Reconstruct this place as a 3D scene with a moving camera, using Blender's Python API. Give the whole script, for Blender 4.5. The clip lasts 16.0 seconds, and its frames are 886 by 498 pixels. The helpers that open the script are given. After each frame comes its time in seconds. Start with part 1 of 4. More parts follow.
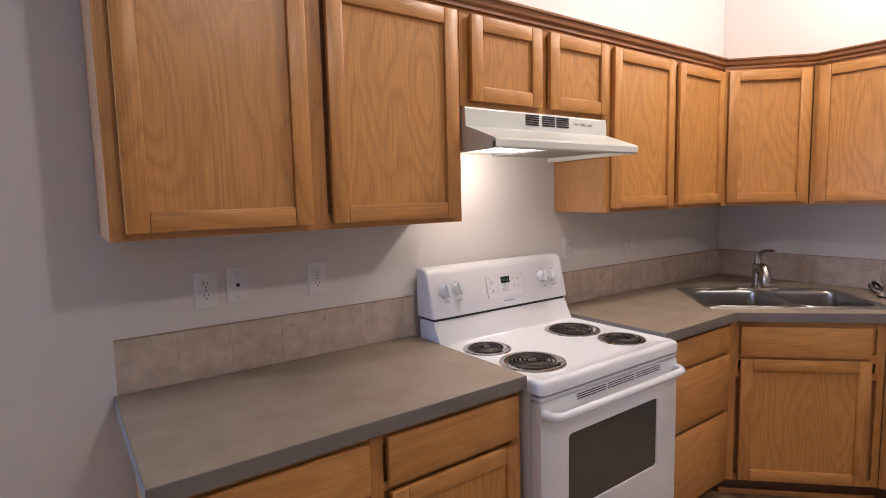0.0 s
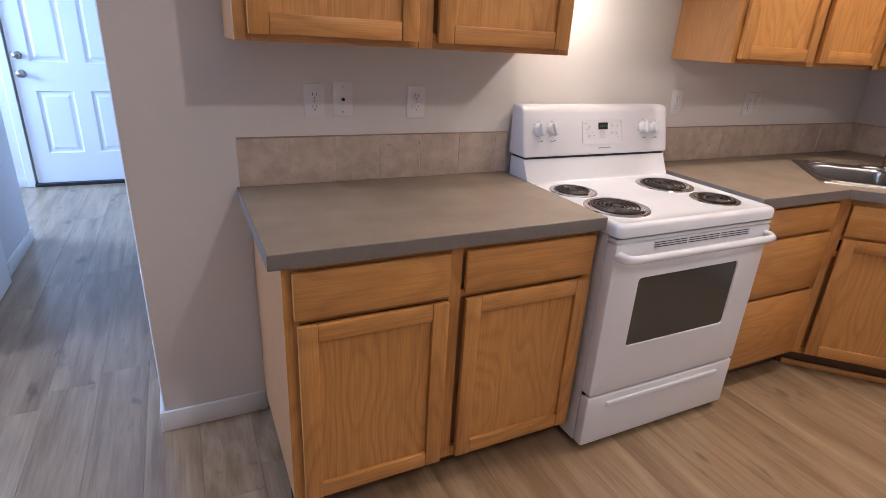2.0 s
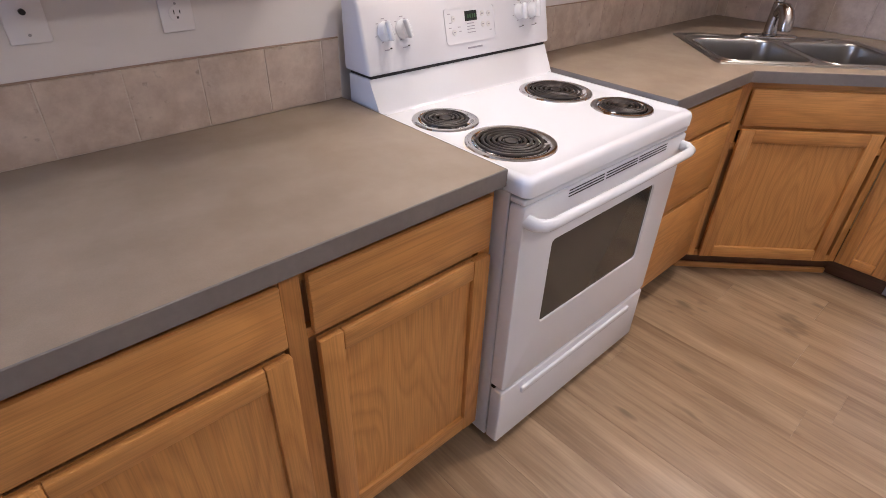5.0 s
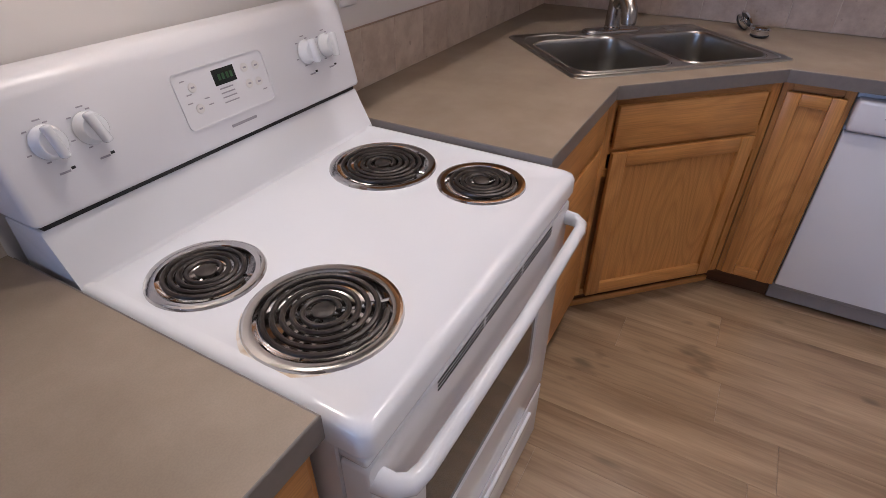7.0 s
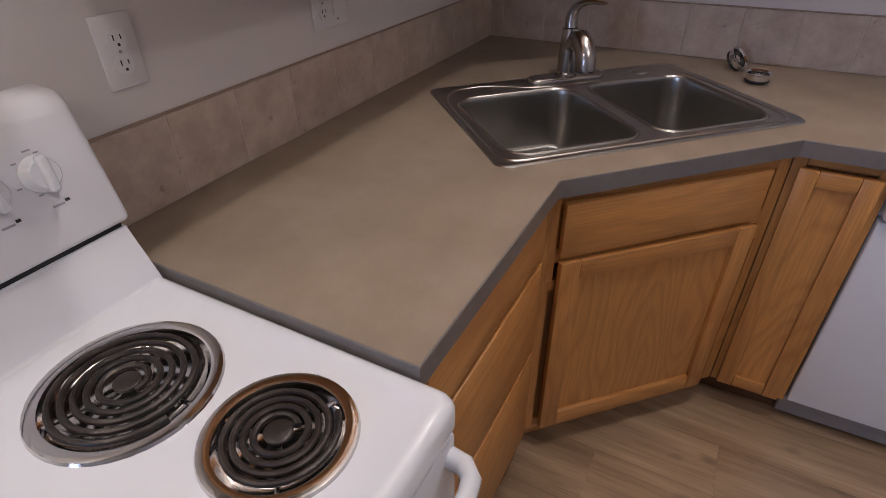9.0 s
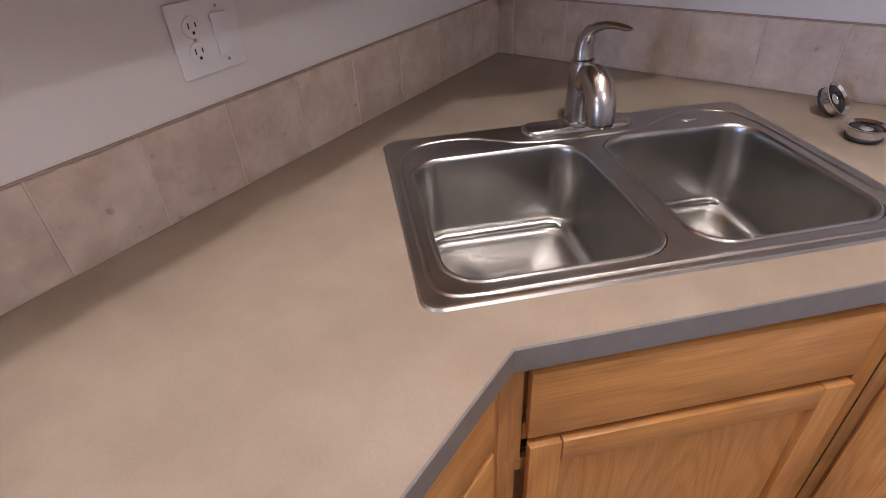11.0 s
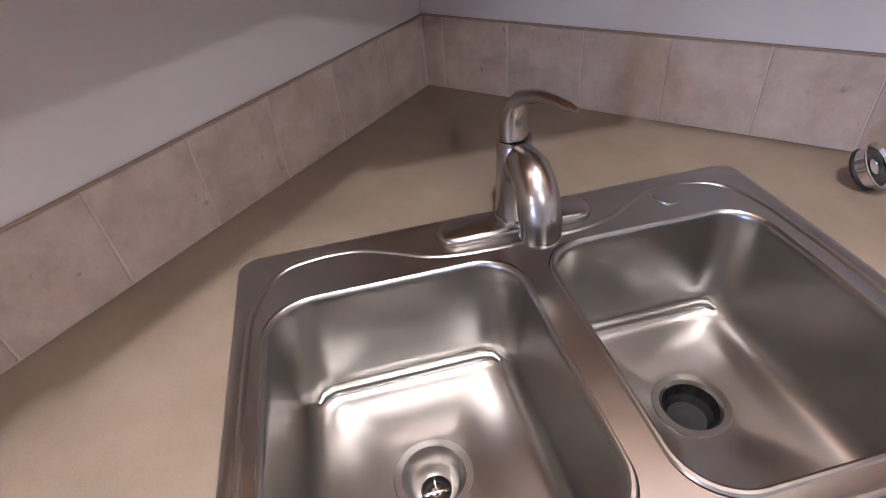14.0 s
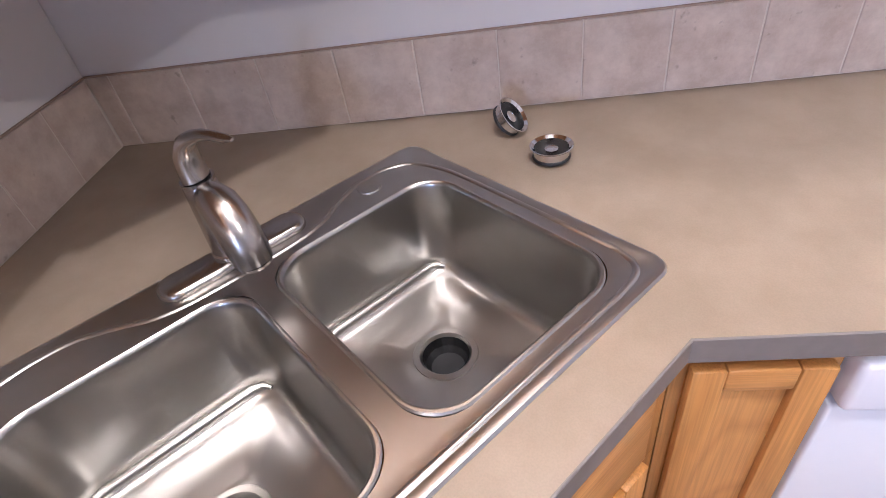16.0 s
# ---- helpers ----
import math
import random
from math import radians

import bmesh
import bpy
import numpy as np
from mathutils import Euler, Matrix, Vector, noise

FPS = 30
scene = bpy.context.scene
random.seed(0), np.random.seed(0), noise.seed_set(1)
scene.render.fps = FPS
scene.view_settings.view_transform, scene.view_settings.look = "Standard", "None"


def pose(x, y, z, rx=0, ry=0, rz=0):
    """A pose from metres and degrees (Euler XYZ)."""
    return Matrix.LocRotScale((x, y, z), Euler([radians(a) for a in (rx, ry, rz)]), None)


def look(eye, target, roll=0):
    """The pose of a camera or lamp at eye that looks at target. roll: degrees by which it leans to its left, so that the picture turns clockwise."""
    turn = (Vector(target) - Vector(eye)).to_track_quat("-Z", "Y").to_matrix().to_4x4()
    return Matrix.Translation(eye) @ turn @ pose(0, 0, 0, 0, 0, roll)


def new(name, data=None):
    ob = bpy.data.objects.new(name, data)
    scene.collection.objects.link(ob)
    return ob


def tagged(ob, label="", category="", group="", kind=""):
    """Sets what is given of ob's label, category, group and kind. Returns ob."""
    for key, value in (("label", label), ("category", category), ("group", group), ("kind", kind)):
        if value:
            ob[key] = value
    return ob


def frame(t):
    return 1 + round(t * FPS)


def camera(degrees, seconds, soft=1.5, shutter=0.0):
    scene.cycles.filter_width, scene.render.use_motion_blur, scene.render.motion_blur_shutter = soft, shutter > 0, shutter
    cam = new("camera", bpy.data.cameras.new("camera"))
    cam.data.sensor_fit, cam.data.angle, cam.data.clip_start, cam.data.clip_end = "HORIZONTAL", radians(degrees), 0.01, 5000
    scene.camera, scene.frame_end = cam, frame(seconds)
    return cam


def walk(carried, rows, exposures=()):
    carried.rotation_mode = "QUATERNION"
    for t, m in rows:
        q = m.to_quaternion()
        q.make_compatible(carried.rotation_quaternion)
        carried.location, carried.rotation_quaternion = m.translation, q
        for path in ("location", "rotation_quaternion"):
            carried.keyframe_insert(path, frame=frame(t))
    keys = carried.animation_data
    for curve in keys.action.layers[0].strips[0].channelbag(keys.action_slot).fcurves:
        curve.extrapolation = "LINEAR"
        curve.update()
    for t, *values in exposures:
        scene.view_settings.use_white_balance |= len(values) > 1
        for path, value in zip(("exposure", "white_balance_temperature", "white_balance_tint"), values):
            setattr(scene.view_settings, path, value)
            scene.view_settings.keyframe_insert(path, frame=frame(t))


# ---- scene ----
cam = camera(79.2, 16.0, soft=0.75)
PATH = [
    (0, (-1.18, -1.802, 1.48), (-0.011, -0.192, 1.279), -1.3),
    (0.5, (-1.217, -1.87, 1.493), (-0.209, -0.168, 1.195), -0.4),
    (1, (-1.236, -1.886, 1.477), (-0.322, -0.16, 1.044), 1.1),
    (1.5, (-1.236, -1.887, 1.451), (-0.376, -0.177, 0.872), 2.4),
    (2, (-1.224, -1.872, 1.42), (-0.391, -0.209, 0.686), 3.3),
    (2.5, (-1.221, -1.827, 1.392), (-0.411, -0.231, 0.5), 3.9),
    (3, (-1.206, -1.74, 1.382), (-0.379, -0.21, 0.394), 4.7),
    (5.5, (-0.731, -1.234, 1.4), (0.51, -0.117, 0.3), 1.1),
    (6, (-0.595, -1.153, 1.399), (0.722, -0.133, 0.292), 0.7),
    (6.5, (-0.451, -1.046, 1.405), (0.94, -0.134, 0.295), 0.5),
    (7, (-0.299, -0.948, 1.412), (1.139, -0.151, 0.273), 0.3),
    (7.5, (-0.147, -0.91, 1.409), (1.309, -0.169, 0.255), -0.1),
    (8, (0.015, -0.9, 1.401), (1.482, -0.151, 0.266), -1.1),
    (8.5, (0.192, -0.904, 1.417), (1.652, -0.128, 0.292), -1.5),
    (9, (0.347, -0.892, 1.414), (1.797, -0.102, 0.286), -1.0),
    (11.5, (1.024, -0.838, 1.396), (2.258, 0.21, 0.221), -4.7),
    (12, (1.138, -0.83, 1.403), (2.277, 0.308, 0.217), -6.1),
    (12.5, (1.209, -0.799, 1.411), (2.309, 0.348, 0.197), -6.3),
    (13, (1.254, -0.768, 1.414), (2.379, 0.356, 0.202), -5.4),
    (13.5, (1.294, -0.75, 1.422), (2.468, 0.313, 0.2), -6.1),
    (14, (1.349, -0.74, 1.411), (2.631, 0.167, 0.172), -5.9),
    (14.5, (1.385, -0.758, 1.409), (2.734, 0.013, 0.15), -7.9),
    (15, (1.394, -0.793, 1.416), (2.818, -0.183, 0.151), -8.8),
    (15.5, (1.385, -0.837, 1.422), (2.864, -0.393, 0.151), -9.7),
    (16, (1.342, -0.879, 1.421), (2.866, -0.622, 0.152), -10.0),
]
EXPOSURES = (
    (0.0, -0.18, 6650, 10), (1.5, -0.05, 6750, 10), (3.0, 0.15, 6450, 10), (5.5, 0.2, 6350, 10), (7.0, -0.44, 6200, 10),
    (9.0, -0.65, 6250, 10), (11.5, 0.5, 5950, 10), (12.5, 0.52, 5900, 10), (16.0, 0.90, 5800, 10),
)
walk(cam, [(t, look(eye, target, roll)) for t, eye, target, roll in PATH], EXPOSURES)


# ---- world, lights ----
def lamp(name, kind, place, energy, colour, size, target=None, size_y=None):
    data = bpy.data.lights.new(name, kind)
    data.energy, data.color = energy, colour
    if kind == "AREA":
        data.shape, data.size, data.size_y = "RECTANGLE", size, size_y or size
    else:
        data.shadow_soft_size = size
    ob = new(name, data)
    ob.matrix_world = look(place, target) if target else pose(*place)
    return ob


world = bpy.data.worlds.new("sky")
world.use_nodes = True
scene.world = world
sky = world.node_tree.nodes.new("ShaderNodeTexSky")
sky.sky_type, sky.sun_disc, sky.sun_elevation, sky.sun_rotation = "NISHITA", False, radians(40), radians(200)
back = world.node_tree.nodes["Background"]
world.node_tree.links.new(sky.outputs[0], back.inputs[0])
back.inputs[1].default_value = 0.1

WARM = (1.0, 0.895, 0.855)
lamp("kitchen_bulb", "POINT", (1.06, -1.06, 2.98), 55, WARM, 0.045)
lamp("kitchen_bulb", "POINT", (2.04, -1.02, 2.98), 22, WARM, 0.045)
lamp("room_bulb", "POINT", (-0.1, -2.72, 2.98), 43, WARM, 0.06)
lamp("hood_bulb", "POINT", (0.22, -0.25, 1.622), 4.4, (1.0, 0.88, 0.80), 0.025)
lamp("window_daylight", "AREA", (-3.99, 3.15, 1.55), 175, (0.28, 0.50, 1.0), 1.1, (-1.0, 3.0, 0.9), 1.2)
# added bluish fill that brightens the hall floor; its window is made up
lamp("window_daylight", "AREA", (-3.99, 0.3, 1.55), 82, (0.42, 0.58, 1.0), 0.9, (-1.6, 0.4, 0.2), 1.2)


# ---- materials ----
def material(name, colour, rough=0.5, metal=0.0):
    m = bpy.data.materials.new(name)
    m.use_nodes = True
    b = m.node_tree.nodes["Principled BSDF"]
    b.inputs["Base Color"].default_value = (*colour, 1)
    b.inputs["Roughness"].default_value, b.inputs["Metallic"].default_value = rough, metal
    return m


def node(m, kind, **values):
    n = m.node_tree.nodes.new(kind)
    for key, value in values.items():
        n.inputs[key.replace("_", " ")].default_value = value
    return n


def link(m, a, b):
    m.node_tree.links.new(a, b)


def coords(m, scale=(1, 1, 1), shift=3.0):
    """Object coordinates, moved by the object's own random number."""
    tex, info = node(m, "ShaderNodeTexCoord"), node(m, "ShaderNodeObjectInfo")
    add = m.node_tree.nodes.new("ShaderNodeVectorMath")
    add.operation = "MULTIPLY_ADD"
    link(m, info.outputs["Random"], add.inputs[0])
    add.inputs[1].default_value = (shift, shift * 0.7, shift * 1.3)
    link(m, tex.outputs["Object"], add.inputs[2])
    mapping = node(m, "ShaderNodeMapping", Scale=scale)
    link(m, add.outputs[0], mapping.inputs["Vector"])
    return mapping.outputs[0], info.outputs["Random"]


def noise_of(m, vector, scale, detail=3.0, rough=0.5):
    n = node(m, "ShaderNodeTexNoise", Scale=scale, Detail=detail, Roughness=rough)
    link(m, vector, n.inputs["Vector"])
    return n.outputs["Fac"]


def ramp(m, value, *stops):
    r = m.node_tree.nodes.new("ShaderNodeValToRGB")
    while len(r.color_ramp.elements) < len(stops):
        r.color_ramp.elements.new(0.5)
    for e, (at, colour) in zip(r.color_ramp.elements, stops):
        e.position = at
        e.color = (*colour, 1) if isinstance(colour, tuple) else (colour, colour, colour, 1)
    link(m, value, r.inputs[0])
    return r.outputs[0]


def mixed(m, kind, factor, a, b):
    x = m.node_tree.nodes.new("ShaderNodeMix")
    x.data_type, x.blend_type = "RGBA", kind
    for value, socket in ((factor, x.inputs[0]), (a, x.inputs[6]), (b, x.inputs[7])):
        if isinstance(value, (int, float)):
            socket.default_value = value
        elif isinstance(value, tuple):
            socket.default_value = (*value, 1)
        else:
            link(m, value, socket)
    return x.outputs[2]


def maths(m, op, a, b):
    x = m.node_tree.nodes.new("ShaderNodeMath")
    x.operation = op
    for value, socket in ((a, x.inputs[0]), (b, x.inputs[1])):
        if isinstance(value, (int, float)):
            socket.default_value = value
        else:
            link(m, value, socket)
    return x.outputs[0]


def finish(m, colour=None, bump=None, strength=0.1, distance=0.002, rough=None):
    b = m.node_tree.nodes["Principled BSDF"]
    if colour is not None:
        link(m, colour, b.inputs["Base Color"])
    if rough is not None:
        link(m, rough, b.inputs["Roughness"])
    if bump is not None:
        n = node(m, "ShaderNodeBump", Strength=strength, Distance=distance)
        link(m, bump, n.inputs["Height"])
        link(m, n.outputs[0], b.inputs["Normal"])
    return m


def oak(name, along, light, dark, figure=0.62, arcs=11.0):
    """Stained oak with arched figure and fine pores; along: the grain's axis."""
    m = material(name, light, 0.38)
    wide, fine = [5.5] * 3, [260.0] * 3
    wide[along], fine[along] = 1.35, 6.0
    v, rnd = coords(m, tuple(wide))
    arches = maths(m, "FRACT", maths(m, "MULTIPLY", noise_of(m, v, 1.0, 1.4, 0.4), arcs), 0.0)
    band = ramp(m, arches, (0.0, 0.2), (0.3, 1.0), (0.7, 0.8), (1.0, 0.2))
    f, _ = coords(m, tuple(fine))
    pores = noise_of(m, f, 1.0, 2.0, 0.6)
    tone = mixed(m, "MIX", maths(m, "MULTIPLY", maths(m, "SUBTRACT", 1.0, band), figure), light, dark)
    tone = mixed(m, "MULTIPLY", 0.5, tone, ramp(m, pores, (0.36, 0.6), (0.6, 1.0)))
    tone = mixed(m, "MULTIPLY", 0.35, tone, ramp(m, rnd, (0.0, (0.78, 0.72, 0.66)), (1.0, (1.0, 1.0, 1.0))))
    return finish(m, tone, pores, 0.12, 0.001)


OAK_L, OAK_D = (0.60, 0.288, 0.088), (0.37, 0.152, 0.039)
oak_v = oak("oak_upright", 2, OAK_L, OAK_D)
oak_panel = oak("oak_panel", 2, (0.62, 0.302, 0.094), (0.40, 0.168, 0.043), 0.62, 17.0)
oak_h = oak("oak_level", 0, OAK_L, OAK_D, 0.5)
oak_trim = oak("oak_trim", 0, (0.30, 0.125, 0.045), (0.17, 0.065, 0.02), 0.4)
oak_side = oak("oak_side", 2, (0.52, 0.27, 0.12), (0.36, 0.16, 0.06), 0.2)
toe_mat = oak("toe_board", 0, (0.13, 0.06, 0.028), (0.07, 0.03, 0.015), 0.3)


def plaster(name, colour):
    m = material(name, colour, 0.75)
    v, _ = coords(m)
    c = mixed(m, "MULTIPLY", 0.12, colour, ramp(m, noise_of(m, v, 1.6, 4.0), (0.3, 0.75), (0.7, 1.0)))
    return finish(m, c, noise_of(m, v, 180.0, 3.0), 0.12, 0.001)


wall_mat = plaster("wall_paint", (0.70, 0.675, 0.66))
ceil_mat = plaster("ceiling_paint", (0.8, 0.79, 0.77))
trim_mat = material("white_trim", (0.78, 0.77, 0.76), 0.4)
door_mat = material("door_paint", (0.8, 0.8, 0.8), 0.4)

laminate = material("laminate_top", (0.26, 0.215, 0.17), 0.42)
_v, _ = coords(laminate)
_c = mixed(laminate, "MIX", ramp(laminate, noise_of(laminate, _v, 9.0, 5.0, 0.6), (0.35, 0.0), (0.68, 1.0)), (0.26, 0.205, 0.15), (0.315, 0.252, 0.19))
_c = mixed(laminate, "MULTIPLY", 0.16, _c, ramp(laminate, noise_of(laminate, _v, 420.0, 2.0), (0.38, 0.6), (0.6, 1.0)))
finish(laminate, _c, noise_of(laminate, _v, 300.0, 2.0), 0.05, 0.001, ramp(laminate, noise_of(laminate, _v, 5.0), (0.3, 0.36), (0.7, 0.5)))
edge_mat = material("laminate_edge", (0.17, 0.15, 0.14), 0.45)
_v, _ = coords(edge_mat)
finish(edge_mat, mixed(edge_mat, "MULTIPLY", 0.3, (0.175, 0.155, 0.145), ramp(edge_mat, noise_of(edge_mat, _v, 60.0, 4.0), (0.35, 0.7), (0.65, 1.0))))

tile_mat = material("stone_tile", (0.45, 0.37, 0.3), 0.4)
_v, _r = coords(tile_mat, shift=9.0)
_c = mixed(tile_mat, "MIX", ramp(tile_mat, noise_of(tile_mat, _v, 16.0, 6.0, 0.65), (0.36, 0.0), (0.66, 1.0)), (0.46, 0.365, 0.30), (0.62, 0.52, 0.44))
_c = mixed(tile_mat, "MULTIPLY", 0.6, _c, ramp(tile_mat, noise_of(tile_mat, _v, 38.0, 3.0, 0.5), (0.24, 0.4), (0.33, 1.0)))
_c = mixed(tile_mat, "MULTIPLY", 0.5, _c, ramp(tile_mat, _r, (0.0, 0.84), (1.0, 1.0)))
finish(tile_mat, _c, noise_of(tile_mat, _v, 40.0, 4.0), 0.2, 0.002)
grout_mat = material("grout", (0.62, 0.55, 0.48), 0.9)

plank_mat = material("vinyl_plank", (0.4, 0.28, 0.19), 0.28)
plank_mat.node_tree.nodes["Principled BSDF"].inputs["Specular IOR Level"].default_value = 0.6
_v, _r = coords(plank_mat, (11.0, 1.0, 1.0), 17.0)
_w, _ = coords(plank_mat, (130.0, 5.0, 1.0), 17.0)
_c = mixed(plank_mat, "MIX", ramp(plank_mat, noise_of(plank_mat, _v, 1.3, 5.0, 0.6), (0.34, 0.0), (0.66, 1.0)), (0.255, 0.163, 0.092), (0.47, 0.335, 0.212))
_c = mixed(plank_mat, "MULTIPLY", 0.55, _c, ramp(plank_mat, noise_of(plank_mat, _w, 1.0, 3.0), (0.36, 0.72), (0.62, 1.0)))
_k, _ = coords(plank_mat, (5.0, 2.2, 1.0), 17.0)
_c = mixed(plank_mat, "MULTIPLY", 0.7, _c, ramp(plank_mat, noise_of(plank_mat, _k, 2.2, 2.0), (0.25, 0.3), (0.34, 1.0)))
_c = mixed(plank_mat, "MULTIPLY", 0.6, _c, ramp(plank_mat, _r, (0.0, (0.78, 0.76, 0.74)), (1.0, (1.0, 1.0, 1.0))))
finish(plank_mat, _c, noise_of(plank_mat, _w, 1.0, 3.0), 0.1, 0.001)
gap_mat = material("plank_gap", (0.26, 0.18, 0.12), 0.9)

enamel = material("white_enamel", (0.80, 0.80, 0.81), 0.10)
_v, _ = coords(enamel)
finish(enamel, mixed(enamel, "MULTIPLY", 0.08, (0.78, 0.80, 0.845), ramp(enamel, noise_of(enamel, _v, 6.0, 4.0), (0.3, 0.8), (0.7, 1.0))), noise_of(enamel, _v, 60.0), 0.02, 0.001)
panel_mat = material("white_plastic", (0.77, 0.775, 0.82), 0.32)
hood_mat = material("hood_enamel", (0.66, 0.68, 0.64), 0.3)
plate_mat = material("ivory_plate", (0.74, 0.73, 0.74), 0.35)
dark_mat = material("dark_slot", (0.012, 0.012, 0.013), 0.5)
grey_mark = material("grey_print", (0.36, 0.35, 0.40), 0.5)
grey_metal = material("grey_toe_plate", (0.33, 0.33, 0.34), 0.45, 0.3)
coil_mat = material("coil_element", (0.035, 0.03, 0.03), 0.42, 0.3)
_v, _ = coords(coil_mat)
finish(coil_mat, ramp(coil_mat, noise_of(coil_mat, _v, 40.0, 3.0), (0.3, (0.016, 0.013, 0.012)), (0.7, (0.05, 0.038, 0.032))))
chrome = material("chrome", (0.72, 0.71, 0.71), 0.12, 1.0)
pan_mat = material("drip_pan", (0.68, 0.66, 0.65), 0.1, 1.0)
nickel = material("brushed_nickel", (0.44, 0.41, 0.385), 0.26, 1.0)
window_glass = material("oven_glass", (0.06, 0.058, 0.05), 0.1)
display_mat = material("clock_glass", (0.01, 0.014, 0.01), 0.1)
digit_mat = material("clock_digits", (0.03, 0.07, 0.03), 0.4)
digit_mat.node_tree.nodes["Principled BSDF"].inputs["Emission Color"].default_value = (0.1, 0.4, 0.12, 1)
digit_mat.node_tree.nodes["Principled BSDF"].inputs["Emission Strength"].default_value = 0.04
glow_mat = material("hood_lens", (0.9, 0.85, 0.8), 0.4)
glow_mat.node_tree.nodes["Principled BSDF"].inputs["Emission Color"].default_value = (1.0, 0.88, 0.8, 1)
glow_mat.node_tree.nodes["Principled BSDF"].inputs["Emission Strength"].default_value = 1.6

steel = material("sink_steel", (0.54, 0.53, 0.52), 0.27, 1.0)
_v, _ = coords(steel)
_s, _ = coords(steel, (5.0, 330.0, 330.0))
_b = noise_of(steel, _s, 1.0, 3.0)
_c = mixed(steel, "MIX", ramp(steel, noise_of(steel, _v, 5.0, 3.0, 0.5), (0.3, 0.0), (0.85, 0.7)), (0.47, 0.46, 0.445), (0.34, 0.312, 0.262))
_r = ramp(steel, noise_of(steel, _v, 4.0, 2.0), (0.3, 0.275), (0.7, 0.32))
finish(steel, _c, _b, 0.08, 0.0006, _r)


# ---- shapes ----
def mesh_of(name, bm, mats, parent=None, m=None, smooth=False):
    bmesh.ops.recalc_face_normals(bm, faces=bm.faces[:])
    data = bpy.data.meshes.new(name)
    bm.to_mesh(data)
    bm.free()
    for x in mats if isinstance(mats, (list, tuple)) else [mats]:
        data.materials.append(x)
    if smooth:
        data.polygons.foreach_set("use_smooth", [True] * len(data.polygons))
        data.set_sharp_from_angle(angle=radians(38))
    ob = new(name, data)
    ob.parent = parent
    if m is not None:
        ob.matrix_basis = m
    return ob


def add_box(bm, lo, hi, bevel=0.0, index=0, segments=1):
    made = bmesh.ops.create_cube(bm, size=1.0)
    for v in made["verts"]:
        v.co = [lo[i] + (v.co[i] + 0.5) * (hi[i] - lo[i]) for i in range(3)]
    faces = {f for v in made["verts"] for f in v.link_faces}
    for f in faces:
        f.material_index = index
    if bevel:
        out = bmesh.ops.bevel(bm, geom=list({e for f in faces for e in f.edges}), offset=bevel, segments=segments, affect="EDGES", profile=0.5)
        for f in out["faces"]:
            f.material_index = index


def box(name, lo, hi, mat, parent=None, bevel=0.002, m=None, segments=1):
    """A bevelled block; its origin is at its middle so that the grain lies true."""
    mid = [(a + b) / 2 for a, b in zip(lo, hi)]
    bm = bmesh.new()
    add_box(bm, [a - c for a, c in zip(lo, mid)], [b - c for b, c in zip(hi, mid)], bevel, 0, segments)
    return mesh_of(name, bm, mat, parent, (m or Matrix()) @ Matrix.Translation(mid), segments > 1)


def boxes(name, blocks, mat, parent=None, bevel=0.002, m=None):
    bm = bmesh.new()
    for lo, hi in blocks:
        add_box(bm, lo, hi, bevel)
    return mesh_of(name, bm, mat, parent, m)


def add_prism(bm, outline, z0, z1, index=0):
    low = [bm.verts.new((x, y, z0)) for x, y in outline]
    top = [bm.verts.new((x, y, z1)) for x, y in outline]
    n = len(outline)
    faces = [bm.faces.new(low[::-1]), bm.faces.new(top)]
    faces += [bm.faces.new((low[i], low[(i + 1) % n], top[(i + 1) % n], top[i])) for i in range(n)]
    for f in faces:
        f.material_index = index
    return faces


def rounded(x0, y0, x1, y1, r, n=6):
    pts = []
    for cx, cy, a in ((x1 - r, y1 - r, 0), (x0 + r, y1 - r, 90), (x0 + r, y0 + r, 180), (x1 - r, y0 + r, 270)):
        pts += [(cx + r * math.cos(radians(a + 90 * i / n)), cy + r * math.sin(radians(a + 90 * i / n))) for i in range(n + 1)]
    return pts


def add_loops(bm, loops, close_last=True, index=0):
    """Skin through loops of equal length; each loop is a list of 3D points."""
    rows = [[bm.verts.new(p) for p in loop] for loop in loops]
    n = len(rows[0])
    for a, b in zip(rows, rows[1:]):
        for i in range(n):
            bm.faces.new((a[i], a[(i + 1) % n], b[(i + 1) % n], b[i])).material_index = index
    if close_last:
        bm.faces.new(rows[-1]).material_index = index
    return rows


def add_lathe(bm, profile, n=32, at=(0, 0, 0), index=0):
    loops = [[(at[0] + r * math.cos(2 * math.pi * i / n), at[1] + r * math.sin(2 * math.pi * i / n), at[2] + z) for i in range(n)] for r, z in profile]
    add_loops(bm, loops, profile[-1][0] > 1e-6, index)


def add_tube(bm, points, radii, n=12, index=0, flat=1.0):
    """A round bar through points; flat squeezes it along its second axis."""
    loops, up = [], None
    for i, p in enumerate(points):
        a, b = Vector(points[max(i - 1, 0)]), Vector(points[min(i + 1, len(points) - 1)])
        d = (b - a).normalized()
        if up is None:
            up = d.orthogonal().normalized()
        up = (up - d * up.dot(d)).normalized()
        side = d.cross(up)
        r = radii[i] if isinstance(radii, (list, tuple)) else radii
        loops.append([Vector(p) + r * (math.cos(2 * math.pi * k / n) * up + flat * math.sin(2 * math.pi * k / n) * side) for k in range(n)])
    rows = add_loops(bm, loops, True, index)
    bm.faces.new(rows[0][::-1]).material_index = index


def empty(name, m, label, category, group=""):
    ob = new(name)
    ob.empty_display_size = 0.1
    ob.matrix_world = m
    return tagged(ob, label, category, group)


